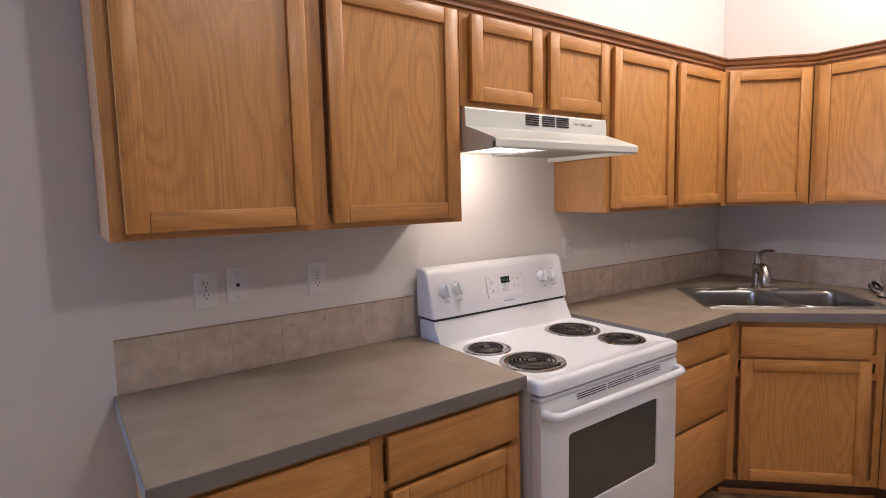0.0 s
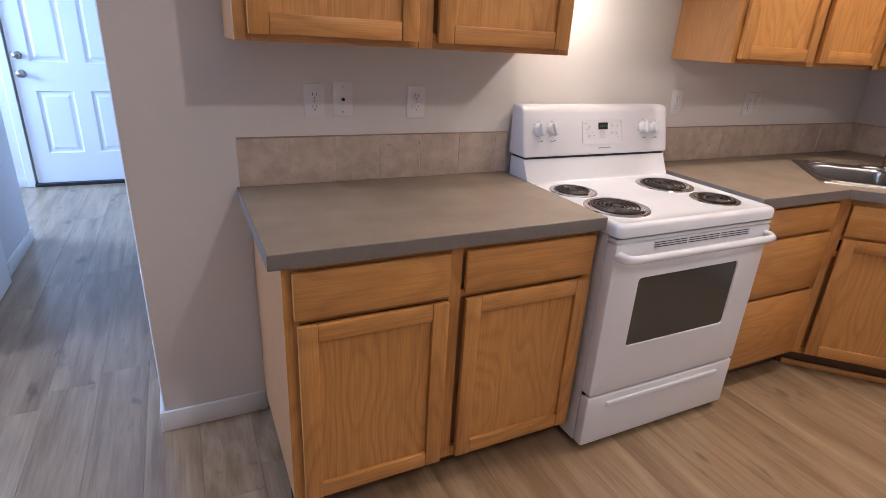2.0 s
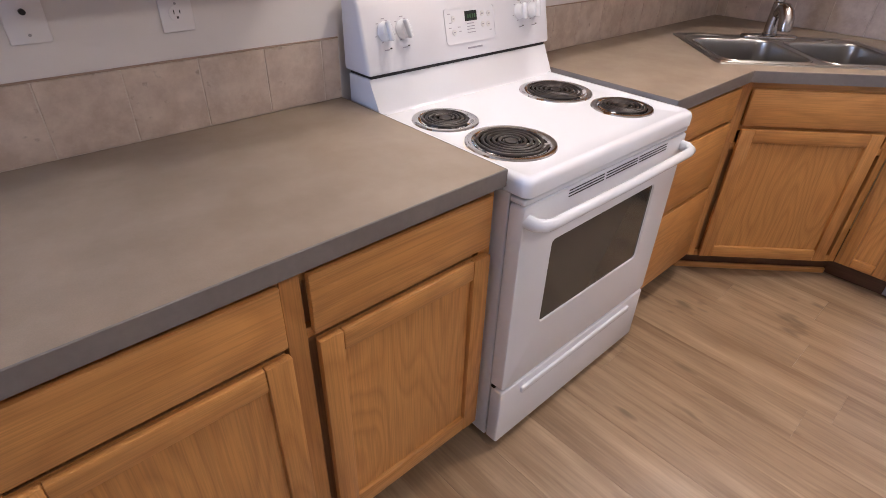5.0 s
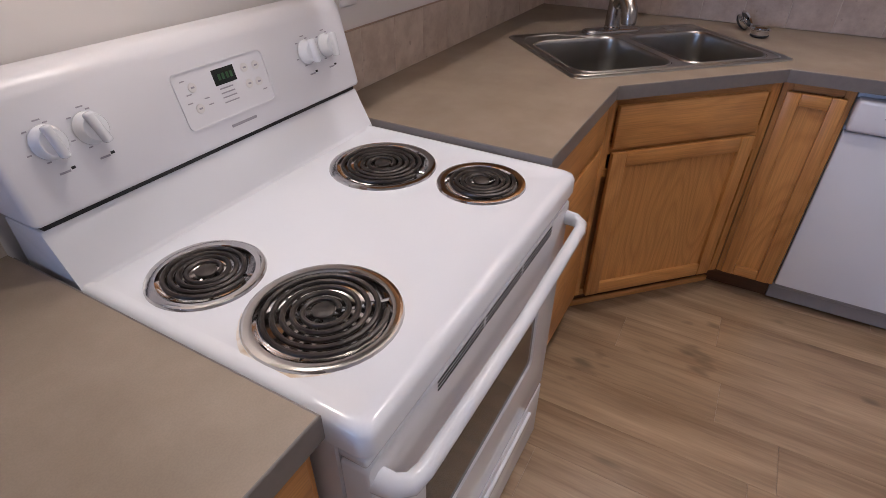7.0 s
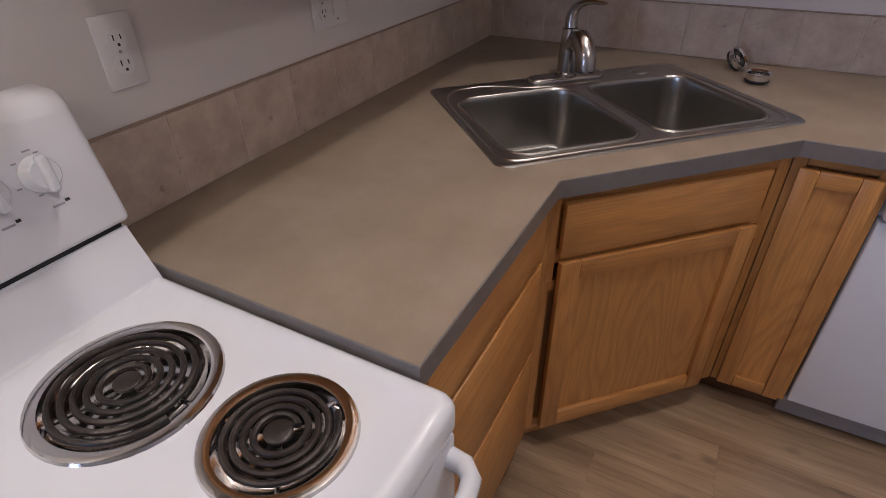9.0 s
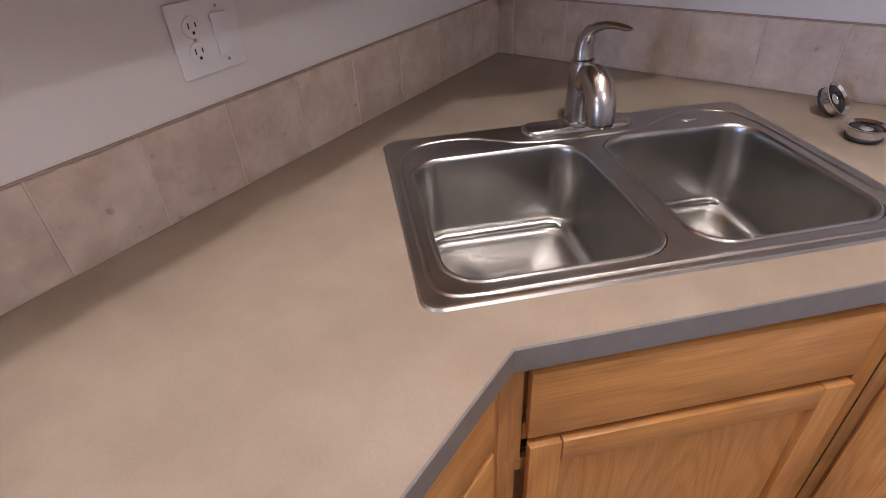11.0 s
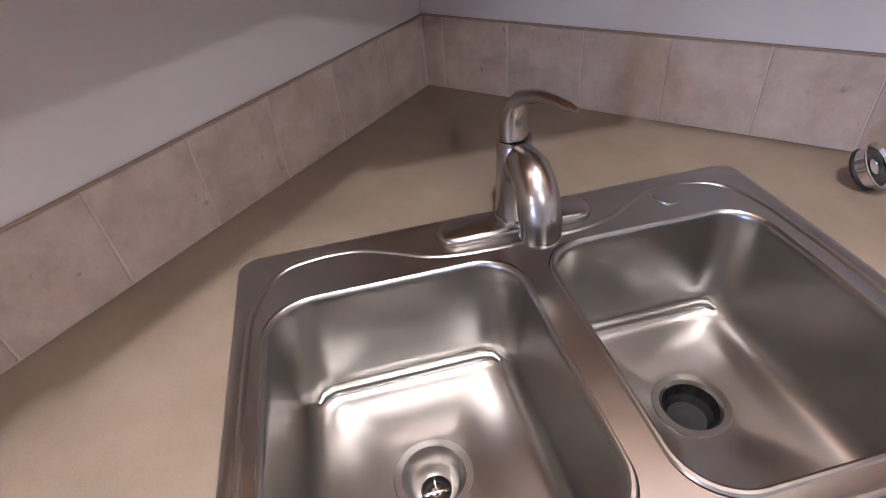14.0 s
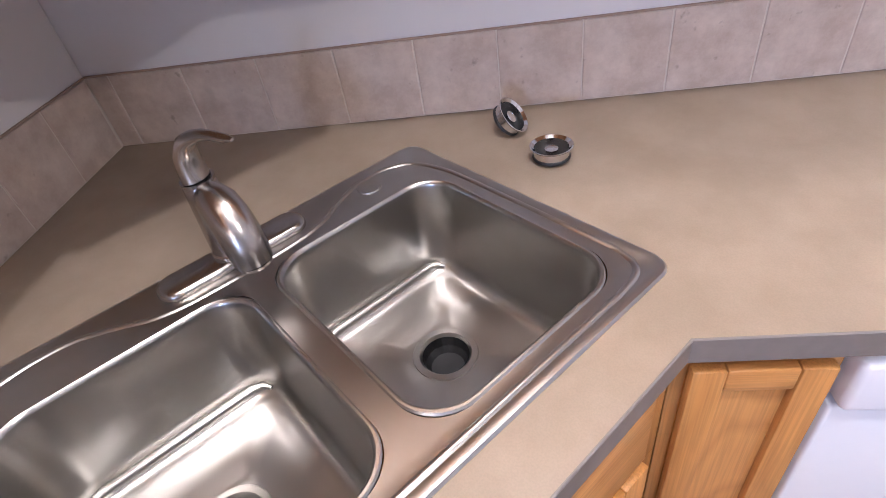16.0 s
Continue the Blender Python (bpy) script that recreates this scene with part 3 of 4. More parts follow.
def drain(x, y, crossed):
    bm = bmesh.new()
    add_lathe(bm, [(0.057, -0.2045), (0.055, -0.2015), (0.045, -0.2015), (0.041, -0.206), (0.038, -0.225), (0.030, -0.238), (0.022, -0.242), (0.021, -0.262)], 28, (x, y, 0))
    ob = mesh_of("drain", bm, steel, sink, None, True)
    bm = bmesh.new()
    if not crossed:
        add_lathe(bm, [(0.0405, -0.2075), (0.0365, -0.226), (0.029, -0.237), (0.001, -0.239)], 24, (x, y, 0))
    add_lathe(bm, [(0.0225, -0.258), (0.001, -0.258)], 20, (x, y, 0))
    mesh_of("drain_hole", bm, dark_mat, sink)
    if crossed:
        bm = bmesh.new()
        for a in (0, 90):
            d = Vector((math.cos(radians(a)), math.sin(radians(a)), 0)) * 0.021
            c = Vector((x, y, -0.25))
            add_tube(bm, [c - d, c + d], 0.0025, 6)
        add_lathe(bm, [(0.012, -0.252), (0.012, -0.248), (0.008, -0.248), (0.008, -0.252)], 16, (x, y, 0))
        mesh_of("drain_cross", bm, chrome, sink)


drain(*DRAIN_A, True)
drain(*DRAIN_B, False)


def pressed_bead(x0, x1, y):
    """The rounded fold along the foot of a bowl's back wall."""
    bm = bmesh.new()
    pts = [(x0 - 0.012, y - 0.016, -0.174), (x0 - 0.004, y - 0.005, -0.1705)]
    pts += [(x0 + 0.014 + (x1 - x0 - 0.028) * k / 8, y, -0.169) for k in range(9)]
    pts += [(x1 + 0.004, y - 0.005, -0.1705), (x1 + 0.012, y - 0.016, -0.174)]
    add_tube(bm, pts, [0.004, 0.007] + [0.0085] * 9 + [0.007, 0.004], 14)
    mesh_of("pressed_bead", bm, steel, sink, None, True)


pressed_bead(-0.325, -0.064, 0.138)
pressed_bead(0.070, 0.314, 0.138)
bm = bmesh.new()
add_lathe(bm, [(0.022, 0.0036), (0.021, 0.0062), (0.012, 0.0072), (0.002, 0.0074)], 24, (0.262, 0.218, 0))
mesh_of("hole_cover", bm, steel, sink, None, True)

# tap
TAP = SINK @ pose(0.010, 0.233, 0.0045)
tap = empty("kitchen_tap", TAP, "brushed nickel single-lever kitchen tap with a pull-out spout", "tap")
bm = bmesh.new()
add_loops(bm, [[(x, y, z) for x, y in rounded(-0.125 + e, -0.031 + e, 0.125 - e, 0.031 - e, 0.0309 - e, 8)] for e, z in ((0, 0), (0, 0.006), (0.003, 0.011), (0.008, 0.013))])
mesh_of("base_plate", bm, nickel, tap, None, True)
bm = bmesh.new()
add_lathe(bm, [(0.031, 0.012), (0.031, 0.02), (0.0285, 0.023), (0.0275, 0.06), (0.0255, 0.11), (0.0245, 0.138), (0.0235, 0.14), (0.0235, 0.143), (0.0245, 0.1435), (0.0245, 0.147)], 28)
mesh_of("column", bm, nickel, tap, None, True)
bm = bmesh.new()
add_tube(bm, [(0, 0.004, 0.088), (0, -0.028, 0.112), (0, -0.04, 0.126), (0, -0.062, 0.127), (0, -0.082, 0.116), (0, -0.096, 0.097), (0, -0.103, 0.074), (0, -0.106, 0.052)], [0.018, 0.023, 0.026, 0.0275, 0.0285, 0.029, 0.029, 0.0275], 28)
add_lathe(bm, [(0.0255, 0.0525), (0.0255, 0.048), (0.022, 0.048), (0.021, 0.056), (0.002, 0.056)], 20, (0, -0.106, 0))
mesh_of("spout", bm, nickel, tap, None, True)
bm = bmesh.new()
add_tube(bm, [(0, 0, 0.1475), (0, 0.002, 0.165), (0.001, 0.0, 0.184), (0.005, -0.010, 0.203), (0.011, -0.027, 0.213), (0.018, -0.050, 0.221), (0.026, -0.075, 0.224), (0.033, -0.098, 0.224), (0.037, -0.112, 0.225)], [0.0245, 0.024, 0.0215, 0.0168, 0.0122, 0.0092, 0.0076, 0.0068, 0.003], 24, 0, 0.75)
mesh_of("lever", bm, nickel, tap, None, True)


# strainer baskets
def strainer(m, label):
    ob = empty("sink_strainer", m, label, "strainer", "sink strainers")
    bm = bmesh.new()
    add_lathe(bm, [(0.012, 0.0), (0.026, 0.001), (0.031, 0.006), (0.032, 0.024), (0.037, 0.027), (0.038, 0.029), (0.036, 0.0295), (0.0305, 0.025), (0.029, 0.007), (0.024, 0.003), (0.002, 0.003)], 28)
    mesh_of("basket", bm, chrome, ob, None, True)
    bm = bmesh.new()
    add_lathe(bm, [(0.004, 0.003), (0.004, 0.016), (0.012, 0.018), (0.012, 0.022), (0.004, 0.024), (0.001, 0.024)], 16)
    mesh_of("post", bm, chrome, ob, None, True)
    bm = bmesh.new()
    add_lathe(bm, [(0.027, 0.0008), (0.032, 0.0045), (0.0332, 0.006), (0.0332, 0.009), (0.0321, 0.0105)], 24)
    mesh_of("gasket", bm, dark_mat, ob, None, True)
    return ob


strainer(pose(2.178, -0.958, 0.9145), "chrome sink strainer standing upright on the counter")
strainer(pose(2.292, -0.878, 0.9358, 50, 0, -18), "chrome sink strainer tipped on its side on the counter")

# ---- stove ----
stove = empty("electric_stove", pose(-0.014, 0, 0), "white electric range with four coil burners", "stove")
SX0, SX1, SF = -0.008, 0.754, -0.652
box("body", (SX0 + 0.004, SF + 0.005, 0.03), (SX1 - 0.004, -0.03, 0.858), enamel, stove, 0.003)
for x in (0.05, 0.71):
    for y in (-0.6, -0.1):
        bm = bmesh.new()
        add_lathe(bm, [(0.018, 0.0), (0.018, 0.0295), (0.001, 0.0295)], 12, (x, y, 0))
        mesh_of("foot", bm, dark_mat, stove)
# cooktop with a rolled rim
BURN = ((0.138, -0.519, 0.116), (0.578, -0.320, 0.116), (0.609, -0.541, 0.092), (0.121, -0.298, 0.092))
bm = bmesh.new()
rim = [(0.0, 0.860), (0.0, 0.888), (0.004, 0.898), (0.012, 0.903), (0.022, 0.903), (0.032, 0.8985)]
loops = [[(x, y, z) for x, y in rounded(SX0 + e, -0.700 + e, SX1 - e, -0.10, 0.022, 5)] for e, z in rim]
add_loops(bm, loops[:-1], False)
n5 = len(loops[0])
vs = [bm.verts.new(p) for p in loops[-1]]
prev = [bm.verts.new(p) for p in loops[-2]]
for i in range(n5):
    bm.faces.new((prev[i], prev[(i + 1) % n5], vs[(i + 1) % n5], vs[i]))
edge = [bm.edges.get((vs[i], vs[(i + 1) % n5])) for i in range(n5)]
for cx, cy, r in BURN:
    c = [bm.verts.new((cx + (r - 0.006) * math.cos(2 * math.pi * k / 32), cy + (r - 0.006) * math.sin(2 * math.pi * k / 32), 0.8985)) for k in range(32)]
    edge += [bm.edges.new((c[k], c[(k + 1) % 32])) for k in range(32)]
bmesh.ops.triangle_fill(bm, edges=edge, use_beauty=True)
bmesh.ops.remove_doubles(bm, verts=bm.verts[:], dist=1e-5)
mesh_of("cooktop", bm, enamel, stove, None, True)


def burner(cx, cy, r, turn):
    bm = bmesh.new()
    add_lathe(bm, [(r, 0.8987), (r - 0.002, 0.9025), (r - 0.008, 0.9042), (r - 0.017, 0.902), (r - 0.021, 0.896), (r - 0.026, 0.888), (r * 0.55, 0.877), (r * 0.25, 0.8745), (0.012, 0.8745)], 40)
    pan = mesh_of("drip_pan", bm, pan_mat, stove, pose(cx, cy, 0), True)
    bm = bmesh.new()
    add_lathe(bm, [(0.02, 0.8750), (0.001, 0.8750)], 20)
    mesh_of("pan_hole", bm, dark_mat, pan)
    bm = bmesh.new()
    turns = 5 if r > 0.1 else 4
    pts = []
    for i in range(turns * 28 + 1):
        a = 2 * math.pi * i / 28
        rad = 0.022 + (r - 0.024 - 0.022) * i / (turns * 28)
        pts.append((rad * math.cos(a), rad * math.sin(a), 0.9040))
    pts.append((pts[-1][0] * 1.02, pts[-1][1], 0.8915))
    add_tube(bm, pts, 0.0043 if r > 0.1 else 0.0042, 8, 0)
    add_lathe(bm, [(0.016, 0.9005), (0.017, 0.9055), (0.014, 0.9075), (0.001, 0.9075)], 20)
    mesh_of("coil", bm, coil_mat, stove, pose(cx, cy, 0, 0, 0, turn), True)
    bm = bmesh.new()
    for a in (20, 140, 260):
        d = Vector((math.cos(radians(a)), math.sin(radians(a)), 0))
        add_tube(bm, [d * 0.012 + Vector((0, 0, 0.8955)), d * (r - 0.017) + Vector((0, 0, 0.8955))], 0.003, 6)
    mesh_of("coil_support", bm, chrome, stove, pose(cx, cy, 0, 0, 0, turn), True)


# faint brown scorching of the enamel round the front burner
scorch = material("scorched_enamel", (0.72, 0.62, 0.48), 0.3)
_v, _ = coords(scorch)
finish(scorch, ramp(scorch, noise_of(scorch, _v, 45.0, 4.0), (0.35, (0.62, 0.5, 0.36)), (0.6, (0.78, 0.75, 0.71))))
bm = bmesh.new()
ring_a = [(0.138 + 0.1165 * math.cos(radians(a)), -0.519 + 0.1165 * math.sin(radians(a)), 0.8991) for a in range(120, 232, 8)]
ring_b = [(0.138 + (0.1175 + 0.008 * math.sin(radians((a - 120) * 1.6)) ** 2) * math.cos(radians(a)), -0.519 + (0.1175 + 0.008 * math.sin(radians((a - 120) * 1.6)) ** 2) * math.sin(radians(a)), 0.8991) for a in range(120, 232, 8)]
va, vb = [bm.verts.new(p) for p in ring_a], [bm.verts.new(p) for p in ring_b]
for k in range(len(va) - 1):
    bm.faces.new((va[k], va[k + 1], vb[k + 1], vb[k]))
mesh_of("scorch_mark", bm, scorch, stove)
for (cx, cy, r), turn in zip(BURN, (-60, -100, -40, -80)):
    burner(cx, cy, r, turn)


def side_profile(name, pts, mat, x0, x1, bevel=0.004, segments=3):
    """A length of constant section along x; pts are (y, z)."""
    bm = bmesh.new()
    a, b = [bm.verts.new((x0, y, z)) for y, z in pts], [bm.verts.new((x1, y, z)) for y, z in pts]
    bm.faces.new(a), bm.faces.new(b[::-1])
    for i in range(len(pts)):
        bm.faces.new((a[i], b[i], b[(i + 1) % len(pts)], a[(i + 1) % len(pts)]))
    if bevel:
        bmesh.ops.bevel(bm, geom=bm.edges[:], offset=bevel, segments=segments, affect="EDGES", profile=0.5)
    return mesh_of(name, bm, mat, stove, None, True)


side_profile("splash", [(-0.176, 0.894), (-0.166, 0.903), (-0.128, 0.988), (-0.03, 0.988), (-0.03, 0.87), (-0.176, 0.87)], enamel, SX0 + 0.006, SX1 - 0.006, 0.003)
side_profile("gap_strip", [(-0.126, 0.986), (-0.126, 0.998), (-0.03, 0.998), (-0.03, 0.986)], dark_mat, SX0 + 0.012, SX1 - 0.012, 0)
side_profile("control_panel", [(-0.138, 0.997), (-0.095, 1.174), (-0.078, 1.192), (-0.02, 1.192), (-0.02, 0.997)], panel_mat, SX0 - 0.002, SX1 + 0.002, 0.010, 4)
# things on the control panel lie in its sloping plane: u along x, v up the slope
SLOPE = math.degrees(math.atan2(0.043, 0.179))
PANEL = pose(0.364, -0.1385, 0.9965, 90 - SLOPE)


def on_panel(name, u0, v0, u1, v1, mat, high=0.0012, bevel=0.0):
    ob = box(name, (u0, v0, -0.001), (u1, v1, high), mat, stove, bevel, PANEL)
    return ob


bm = bmesh.new()
ringo = rounded(-0.085, 0.045, 0.125, 0.145, 0.012, 4)
ringi = rounded(-0.0825, 0.0475, 0.1225, 0.1425, 0.010, 4)
add_loops(bm, [[(x, y, 0.0) for x, y in ringo], [(x, y, 0.0028) for x, y in ringo], [(x, y, 0.0028) for x, y in ringi], [(x, y, 0.0006) for x, y in ringi]])
mesh_of("key_panel", bm, panel_mat, stove, PANEL)
on_panel("clock", -0.002, 0.104, 0.048, 0.132, display_mat, 0.0016)
for i, u in enumerate((0.008, 0.017, 0.027, 0.036)):
    on_panel("digit", u, 0.112, u + 0.0055, 0.123, digit_mat, 0.002)
for u, v in ((-0.05, 0.115), (-0.05, 0.078), (0.072, 0.12), (0.1, 0.118), (0.072, 0.09), (0.096, 0.088)):
    bm = bmesh.new()
    add_lathe(bm, [(0.0085, 0.0), (0.008, 0.0016), (0.001, 0.0016)], 16)
    mesh_of("key", bm, plate_mat, stove, PANEL @ pose(u, v, 0.0008))
    on_panel("key_print", u - 0.0035, v - 0.0015, u + 0.0035, v + 0.0015, grey_mark, 0.003)
for v in (0.096, 0.088, 0.080, 0.071):
    on_panel("print", 0.004, v, 0.034 + 0.15 * (0.096 - v), v + 0.0022, grey_mark, 0.0014)
for u, v in ((-0.07, 0.128), (-0.066, 0.104), (-0.034, 0.09), (-0.03, 0.078), (0.1, 0.07), (-0.07, 0.09)):
    on_panel("print", u, v, u + 0.01, v + 0.002, grey_mark, 0.0014)
on_panel("maker_badge", 0.0, 0.026, 0.062, 0.031, grey_mark, 0.0006)


def knob(u, v, turn):
    bm = bmesh.new()
    add_lathe(bm, [(0.021, 0.0), (0.021, 0.003), (0.0185, 0.006), (0.017, 0.016), (0.0155, 0.018), (0.001, 0.018)], 28)
    k = mesh_of("knob", bm, enamel, stove, PANEL @ pose(u, v, 0.0005, 0, 0, turn) @ Matrix.Diagonal((1.15, 1.22, 1.2, 1)), True)
    bm = bmesh.new()
    add_box(bm, (-0.0055, -0.0205, 0.014), (0.0055, 0.0205, 0.028), 0.004, 0, 3)
    mesh_of("grip", bm, enamel, k, None, True)
    on_panel("knob_dot", u + 0.012, v - 0.046, u + 0.018, v - 0.042, dark_mat, 0.0006)
    on_panel("knob_print", u - 0.006, v - 0.048, u + 0.010, v - 0.045, grey_mark, 0.0006)
    on_panel("knob_print", u - 0.004, v + 0.031, u + 0.006, v + 0.033, grey_mark, 0.0006)
    for a in (200, 250, 320, 20):
        x, y = u + 0.031 * math.sin(radians(a)), v + 0.028 * math.cos(radians(a))
        on_panel("knob_print", x - 0.003, y - 0.001, x + 0.003, y + 0.001, grey_mark, 0.0006)


for u, v, turn in ((-0.302, 0.108, 8), (-0.24, 0.108, 14), (0.245, 0.11, 4), (0.31, 0.11, -4)):
    knob(u, v, turn)

# oven door, handle, window, vents, drawer
DF = SF - 0.042
door = empty("oven_door", pose(0, 0, 0), "", "")
door.parent = stove
bm = bmesh.new()
W0, W1, Z0, Z1 = 0.122, 0.622, 0.436, 0.704
o = rounded(SX0 + 0.003, 0.252, SX1 - 0.003, 0.836, 0.012, 5)
i_ = rounded(W0, Z0, W1, Z1, 0.014, 5)
ring = lambda pts, y, e=0.0: [(x + (e if x < 0.38 else -e), y, z + (e if z < 0.55 else -e)) for x, z in pts]
add_loops(bm, [ring(o, SF, 0), ring(o, DF + 0.006, 0), ring(o, DF + 0.0015, 0.002), ring(o, DF, 0.007), ring(i_, DF, 0), ring(i_, DF + 0.006, 0.003)], False)
mesh_of("door_face", bm, enamel, door, None, True)
box("door_glass", (W0 - 0.005, DF + 0.005, Z0 - 0.005), (W1 + 0.005, DF + 0.012, Z1 + 0.005), window_glass, door, 0)
bm = bmesh.new()
hx = [(SX0 + 0.02, DF + 0.004), (SX0 + 0.022, DF - 0.022), (SX0 + 0.036, DF - 0.038), (SX0 + 0.06, DF - 0.043)]
pts = [(x, y, 0.797) for x, y in hx] + [(0.373, DF - 0.048, 0.799)] + [(SX0 + SX1 - x, y, 0.797) for x, y in hx[::-1]]
add_tube(bm, pts, [0.018, 0.017, 0.0155, 0.014, 0.0135, 0.014, 0.0155, 0.017, 0.018], 16, 0, 0.85)
mesh_of("handle", bm, enamel, door, None, True)
box("door_cap", (SX0 + 0.003, DF + 0.002, 0.837), (SX1 - 0.003, SF + 0.004, 0.853), enamel, door, 0.005, segments=3)
for z in (0.812, 0.820, 0.828):
    for x in (0.16, 0.32, 0.48):
        box("vent_slot", (x, DF - 0.0012, z - 0.0013), (x + 0.15, DF + 0.003, z + 0.0013), dark_mat, door, 0)
box("drawer", (SX0 + 0.003, DF, 0.035), (SX1 - 0.003, SF, 0.243), enamel, stove, 0.006, segments=3)
box("drawer_grip", (SX0 + 0.09, DF - 0.008, 0.192), (SX1 - 0.09, DF + 0.003, 0.214), enamel, stove, 0.0045, segments=3)
box("shadow_gap", (SX0 + 0.006, SF - 0.012, 0.2432), (SX1 - 0.006, SF, 0.2518), dark_mat, stove, 0)

# ---- range hood ----
hood = empty("range_hood", pose(0, 0, 0), "pale white under-cabinet range hood with its lamp on", "range hood")
HX0, HX1 = -0.004, 0.768


def hood_shell():
    bm = bmesh.new()
    pts = [(-0.004, 1.782), (-0.326, 1.782), (-0.33, 1.775), (-0.332, 1.716), (-0.478, 1.664), (-0.487, 1.656), (-0.487, 1.634), (-0.48, 1.628), (-0.47, 1.634), (-0.47, 1.648), (-0.10, 1.648), (-0.004, 1.648)]
    a, b = [bm.verts.new((HX0, y, z)) for y, z in pts], [bm.verts.new((HX1, y, z)) for y, z in pts]
    bm.faces.new(a), bm.faces.new(b[::-1])
    for i in range(len(pts)):
        bm.faces.new((a[i], b[i], b[(i + 1) % len(pts)], a[(i + 1) % len(pts)]))
    for x in (HX0, HX1 - 0.012):
        add_prism_yz = [(-0.004, 1.65), (-0.484, 1.65), (-0.484, 1.629), (-0.004, 1.622)]
        q = [[bm.verts.new((xx, y, z)) for y, z in add_prism_yz] for xx in (x, x + 0.012)]
        bm.faces.new(q[0]), bm.faces.new(q[1][::-1])
        for i in range(4):
            bm.faces.new((q[0][i], q[1][i], q[1][(i + 1) % 4], q[0][(i + 1) % 4]))
    return mesh_of("shell", bm, hood_mat, hood)


hood_shell()
for x in (0.285, 0.375, 0.455):
    for k in range(5):
        z = 1.735 + k * 0.0085
        box("vent_slot", (x, -0.3345, z), (x + (0.07 if k != 9 else 0.02), -0.331, z + 0.0048), dark_mat, hood, 0)
for x in (0.565, 0.605, 0.65):
    box("switch_print", (x, -0.3335, 1.752), (x + 0.022, -0.331, 1.756), grey_mark, hood, 0)
box("filter", (0.36, -0.42, 1.640), (0.72, -0.05, 1.6475), grey_metal, hood, 0.002)
box("lamp_lens", (0.10, -0.36, 1.6425), (0.33, -0.18, 1.6475), glow_mat, hood, 0.003)


# ---- wall plates ----
def duplex(m, gangs=("outlet",), label="ivory duplex wall outlet"):
    w = 0.07 if len(gangs) == 1 else 0.126
    ob = empty("wall_outlet", m, label, "outlet", "wall plates")
    box("plate", (-w / 2, -0.006, -0.0575), (w / 2, -0.0004, 0.0575), plate_mat, ob, 0.003, segments=2)
    for i, kind in enumerate(gangs):
        cx = 0 if len(gangs) == 1 else (-0.026, 0.026)[i]
        if kind == "outlet":
            for z in (-0.0195, 0.0195):
                bm = bmesh.new()
                add_lathe(bm, [(0.0172, 0.0), (0.0168, 0.0028), (0.001, 0.0028)], 20)
                mesh_of("socket", bm, plate_mat, ob, pose(cx, -0.0058, z, 90))
                for dx, h in ((-0.0063, 0.009), (0.0063, 0.0075)):
                    box("slot", (cx + dx - 0.001, -0.009, z - h / 2 + 0.003), (cx + dx + 0.001, -0.0084, z + h / 2 + 0.003), dark_mat, ob, 0)
                box("slot", (cx - 0.0022, -0.009, z - 0.0105), (cx + 0.0022, -0.0084, z - 0.006), dark_mat, ob, 0)
        elif kind == "switch":
            box("rocker", (cx - 0.0165, -0.0095, -0.033), (cx + 0.0165, -0.0058, 0.033), plate_mat, ob, 0.002, segments=2)
        else:
            bm = bmesh.new()
            add_lathe(bm, [(0.0055, 0.0), (0.0055, 0.009), (0.001, 0.009)], 14)
            mesh_of("jack", bm, dark_mat, ob, pose(cx, -0.0058, 0, 90))
        for z in ((0,) if kind == "outlet" else (-0.042, 0.042)):
            bm = bmesh.new()
            add_lathe(bm, [(0.003, 0.0), (0.0026, 0.0012), (0.0005, 0.0012)], 10)
            mesh_of("screw", bm, grey_metal, ob, pose(cx, -0.0058, z, 90))
    return ob


duplex(pose(-0.806, 0, 1.197))
duplex(pose(-0.708, 0, 1.203), ("jack",), "ivory cable wall plate with a dark jack")
duplex(pose(-0.433, 0, 1.195))
duplex(pose(0.892, 0, 1.196))
duplex(pose(1.432, 0, 1.187), ("outlet", "switch"), "ivory double wall plate with outlet and rocker switch")
duplex(pose(RX, -0.985, 1.19, 0, 0, -90), ("outlet",))

# ---- pieces: backsplash tiles, floor planks ----
TH, TW = 0.161, 0.164
tagged(box("backsplash_bed", (-1.066, -0.004, 0.9145), (-0.028, -0.0005, 0.9145 + TH + 0.001), grout_mat, wall_back, 0), kind="structure")
tagged(box("backsplash_bed", (0.747, -0.004, 0.9145), (RX - 0.005, -0.0005, 0.9145 + TH + 0.001), grout_mat, wall_back, 0), kind="structure")
tagged(box("backsplash_bed", (RX - 0.004, -1.95, 0.9145), (RX - 0.0005, -0.004, 0.9145 + TH + 0.001), grout_mat, wall_right, 0), kind="structure")
for ob in list(wall_back.children) + list(wall_right.children):
    ob.matrix_parent_inverse = ob.parent.matrix_basis.inverted()
cap_mat = material("tile_cap", (0.34, 0.25, 0.19), 0.6)
cz = 0.9148 + TH
for parent, lo, hi in ((wall_back, (-1.066, -0.0065, cz + 0.0005), (-0.028, -0.0005, cz + 0.0045)), (wall_back, (0.747, -0.0065, cz + 0.0005), (RX - 0.008, -0.0005, cz + 0.0045)), (wall_right, (RX - 0.0065, -1.95, cz + 0.0005), (RX - 0.0005, -0.0005, cz + 0.0045))):
    ob = box("backsplash_cap", lo, hi, cap_mat, parent, 0.001)
    ob.matrix_parent_inverse = parent.matrix_basis.inverted()
tile_meshes = {}


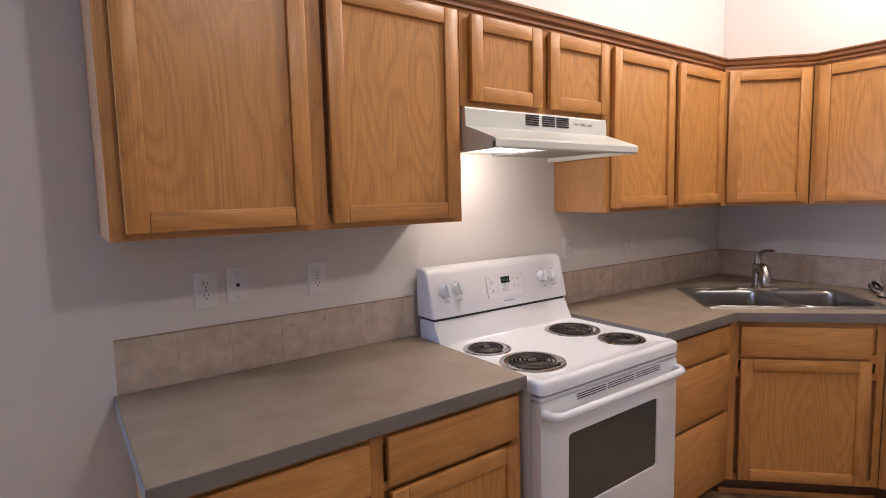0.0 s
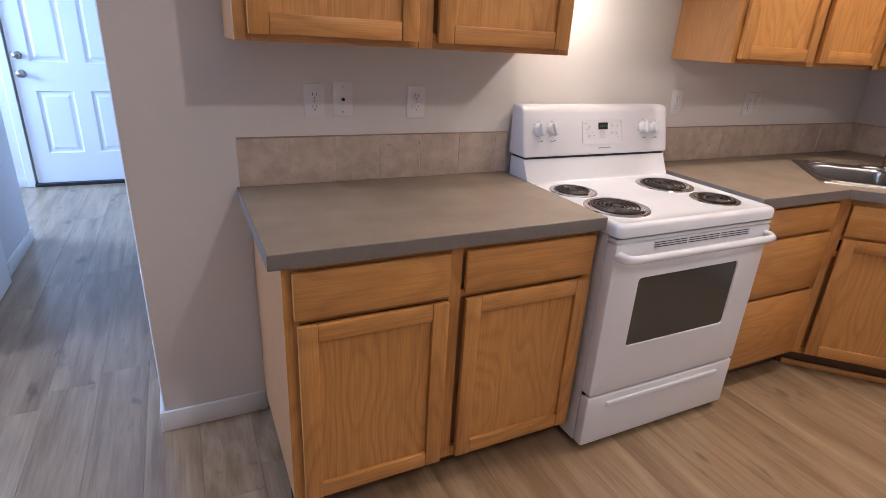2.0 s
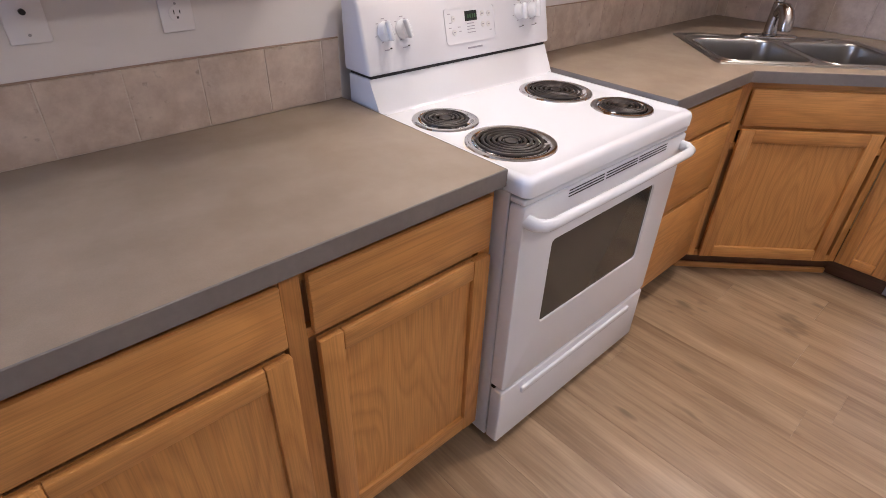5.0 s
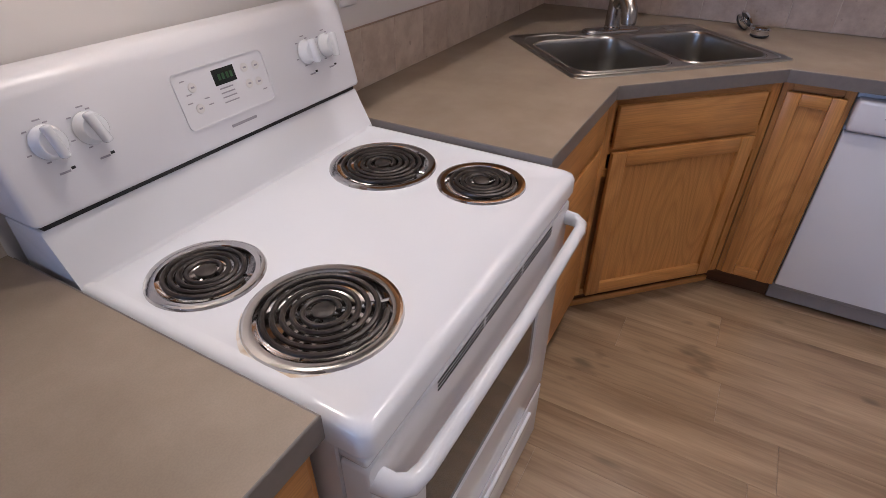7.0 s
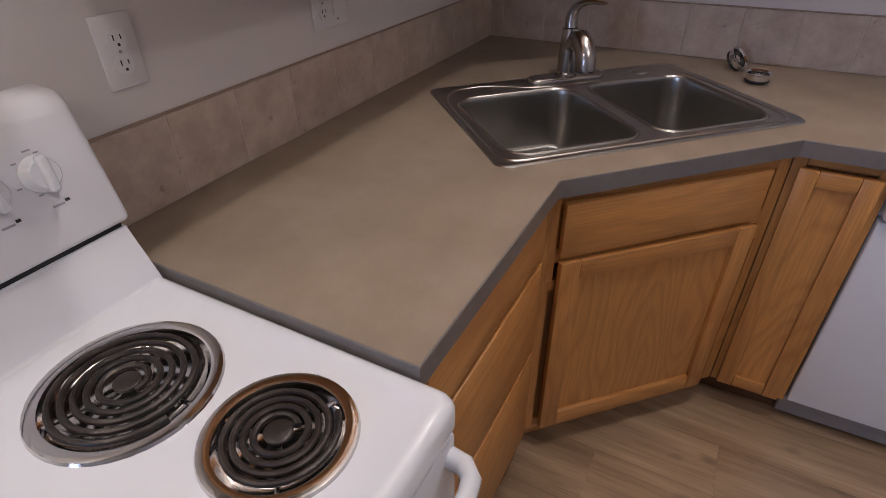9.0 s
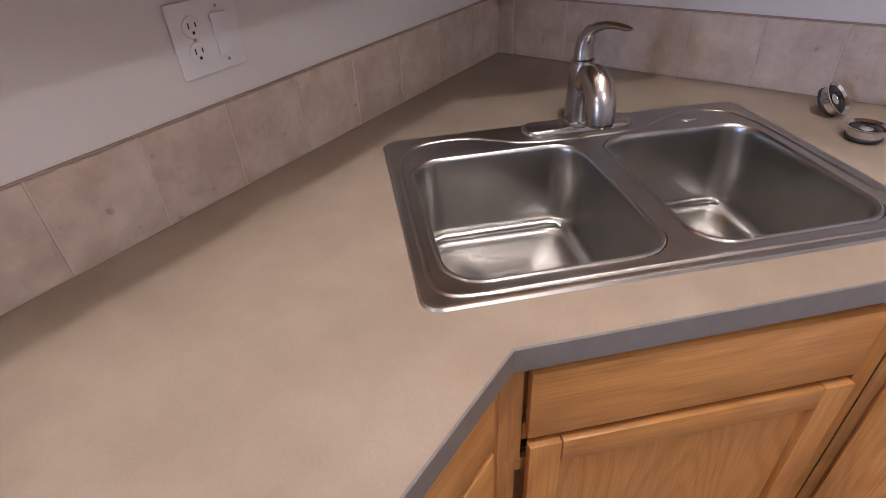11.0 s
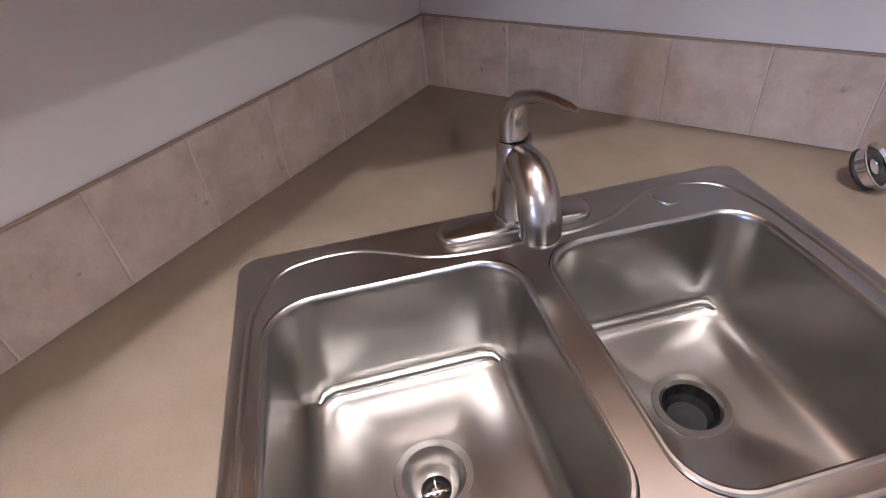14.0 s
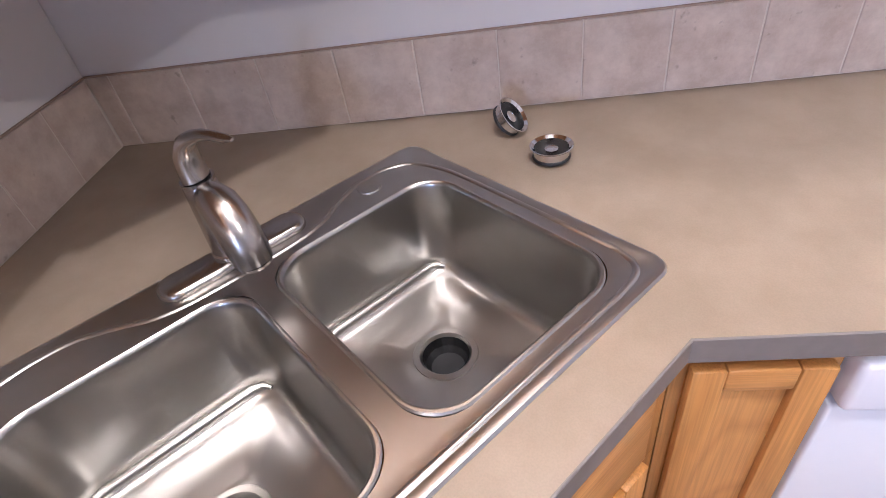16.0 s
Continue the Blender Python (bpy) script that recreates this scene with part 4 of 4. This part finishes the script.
def tile(parent, centre, width, turn):
    key = round(width, 3)
    if key not in tile_meshes:
        bm = bmesh.new()
        add_box(bm, (-width / 2 + 0.0010, -0.0035, -TH / 2 + 0.0012), (width / 2 - 0.0013, 0.0, TH / 2), 0.0016)
        bmesh.ops.recalc_face_normals(bm, faces=bm.faces[:])
        data = bpy.data.meshes.new("tile")
        bm.to_mesh(data)
        bm.free()
        data.materials.append(tile_mat)
        tile_meshes[key] = data
    ob = new("tile", tile_meshes[key])
    ob.parent = parent
    ob.matrix_parent_inverse = parent.matrix_basis.inverted()
    ob.matrix_basis = pose(*centre, 0, 0, turn)


def tile_run(parent, a, b, joint, place, turn):
    k = math.floor((a - joint) / TW)
    cuts = [a] + [joint + i * TW for i in range(k, k + 30) if a + 0.012 < joint + i * TW < b - 0.012] + [b]
    for p, q in zip(cuts, cuts[1:]):
        tile(parent, place((p + q) / 2), q - p, turn)


tz = 0.9148 + TH / 2
tile_run(wall_back, -1.066, -0.028, -1.066 + TW, lambda s: (s, -0.0025, tz), 0)
tile_run(wall_back, 0.747, RX - 0.012, 1.426, lambda s: (s, -0.0025, tz), 0)
tile_run(wall_right, 0.004, 1.95, 0.384, lambda s: (RX - 0.0025, -s, tz), -90)

rng = random.Random(4)
PW, PL = 0.181, 1.22
plank_meshes = []
for length in (PL,):
    bm = bmesh.new()
    add_box(bm, (-PW / 2 + 0.0003, -length / 2 + 0.0003, -0.006), (PW / 2 - 0.0003, length / 2 - 0.0003, 0), 0.0004)
    bmesh.ops.recalc_face_normals(bm, faces=bm.faces[:])
    data = bpy.data.meshes.new("plank")
    bm.to_mesh(data)
    bm.free()
    data.materials.append(plank_mat)
    plank_meshes.append(data)
x = -4 + PW / 2
while x < RX:
    end = 0.06 if x > LX + 0.1 else 3.92
    y = -5.5 - rng.random() * PL * 0.9
    while y < end:
        y0, y1 = max(y, -5.5), min(y + PL, end)
        if y1 - y0 > 0.03:
            ob = new("plank", plank_meshes[0])
            ob.parent = floor
            ob.matrix_parent_inverse = floor.matrix_basis.inverted()
            ob.matrix_basis = pose(min(x, RX - PW / 2 + 0.05), (y0 + y1) / 2, 0.0) @ Matrix.Diagonal((1, (y1 - y0) / PL, 1, 1))
        y += PL
    x += PW
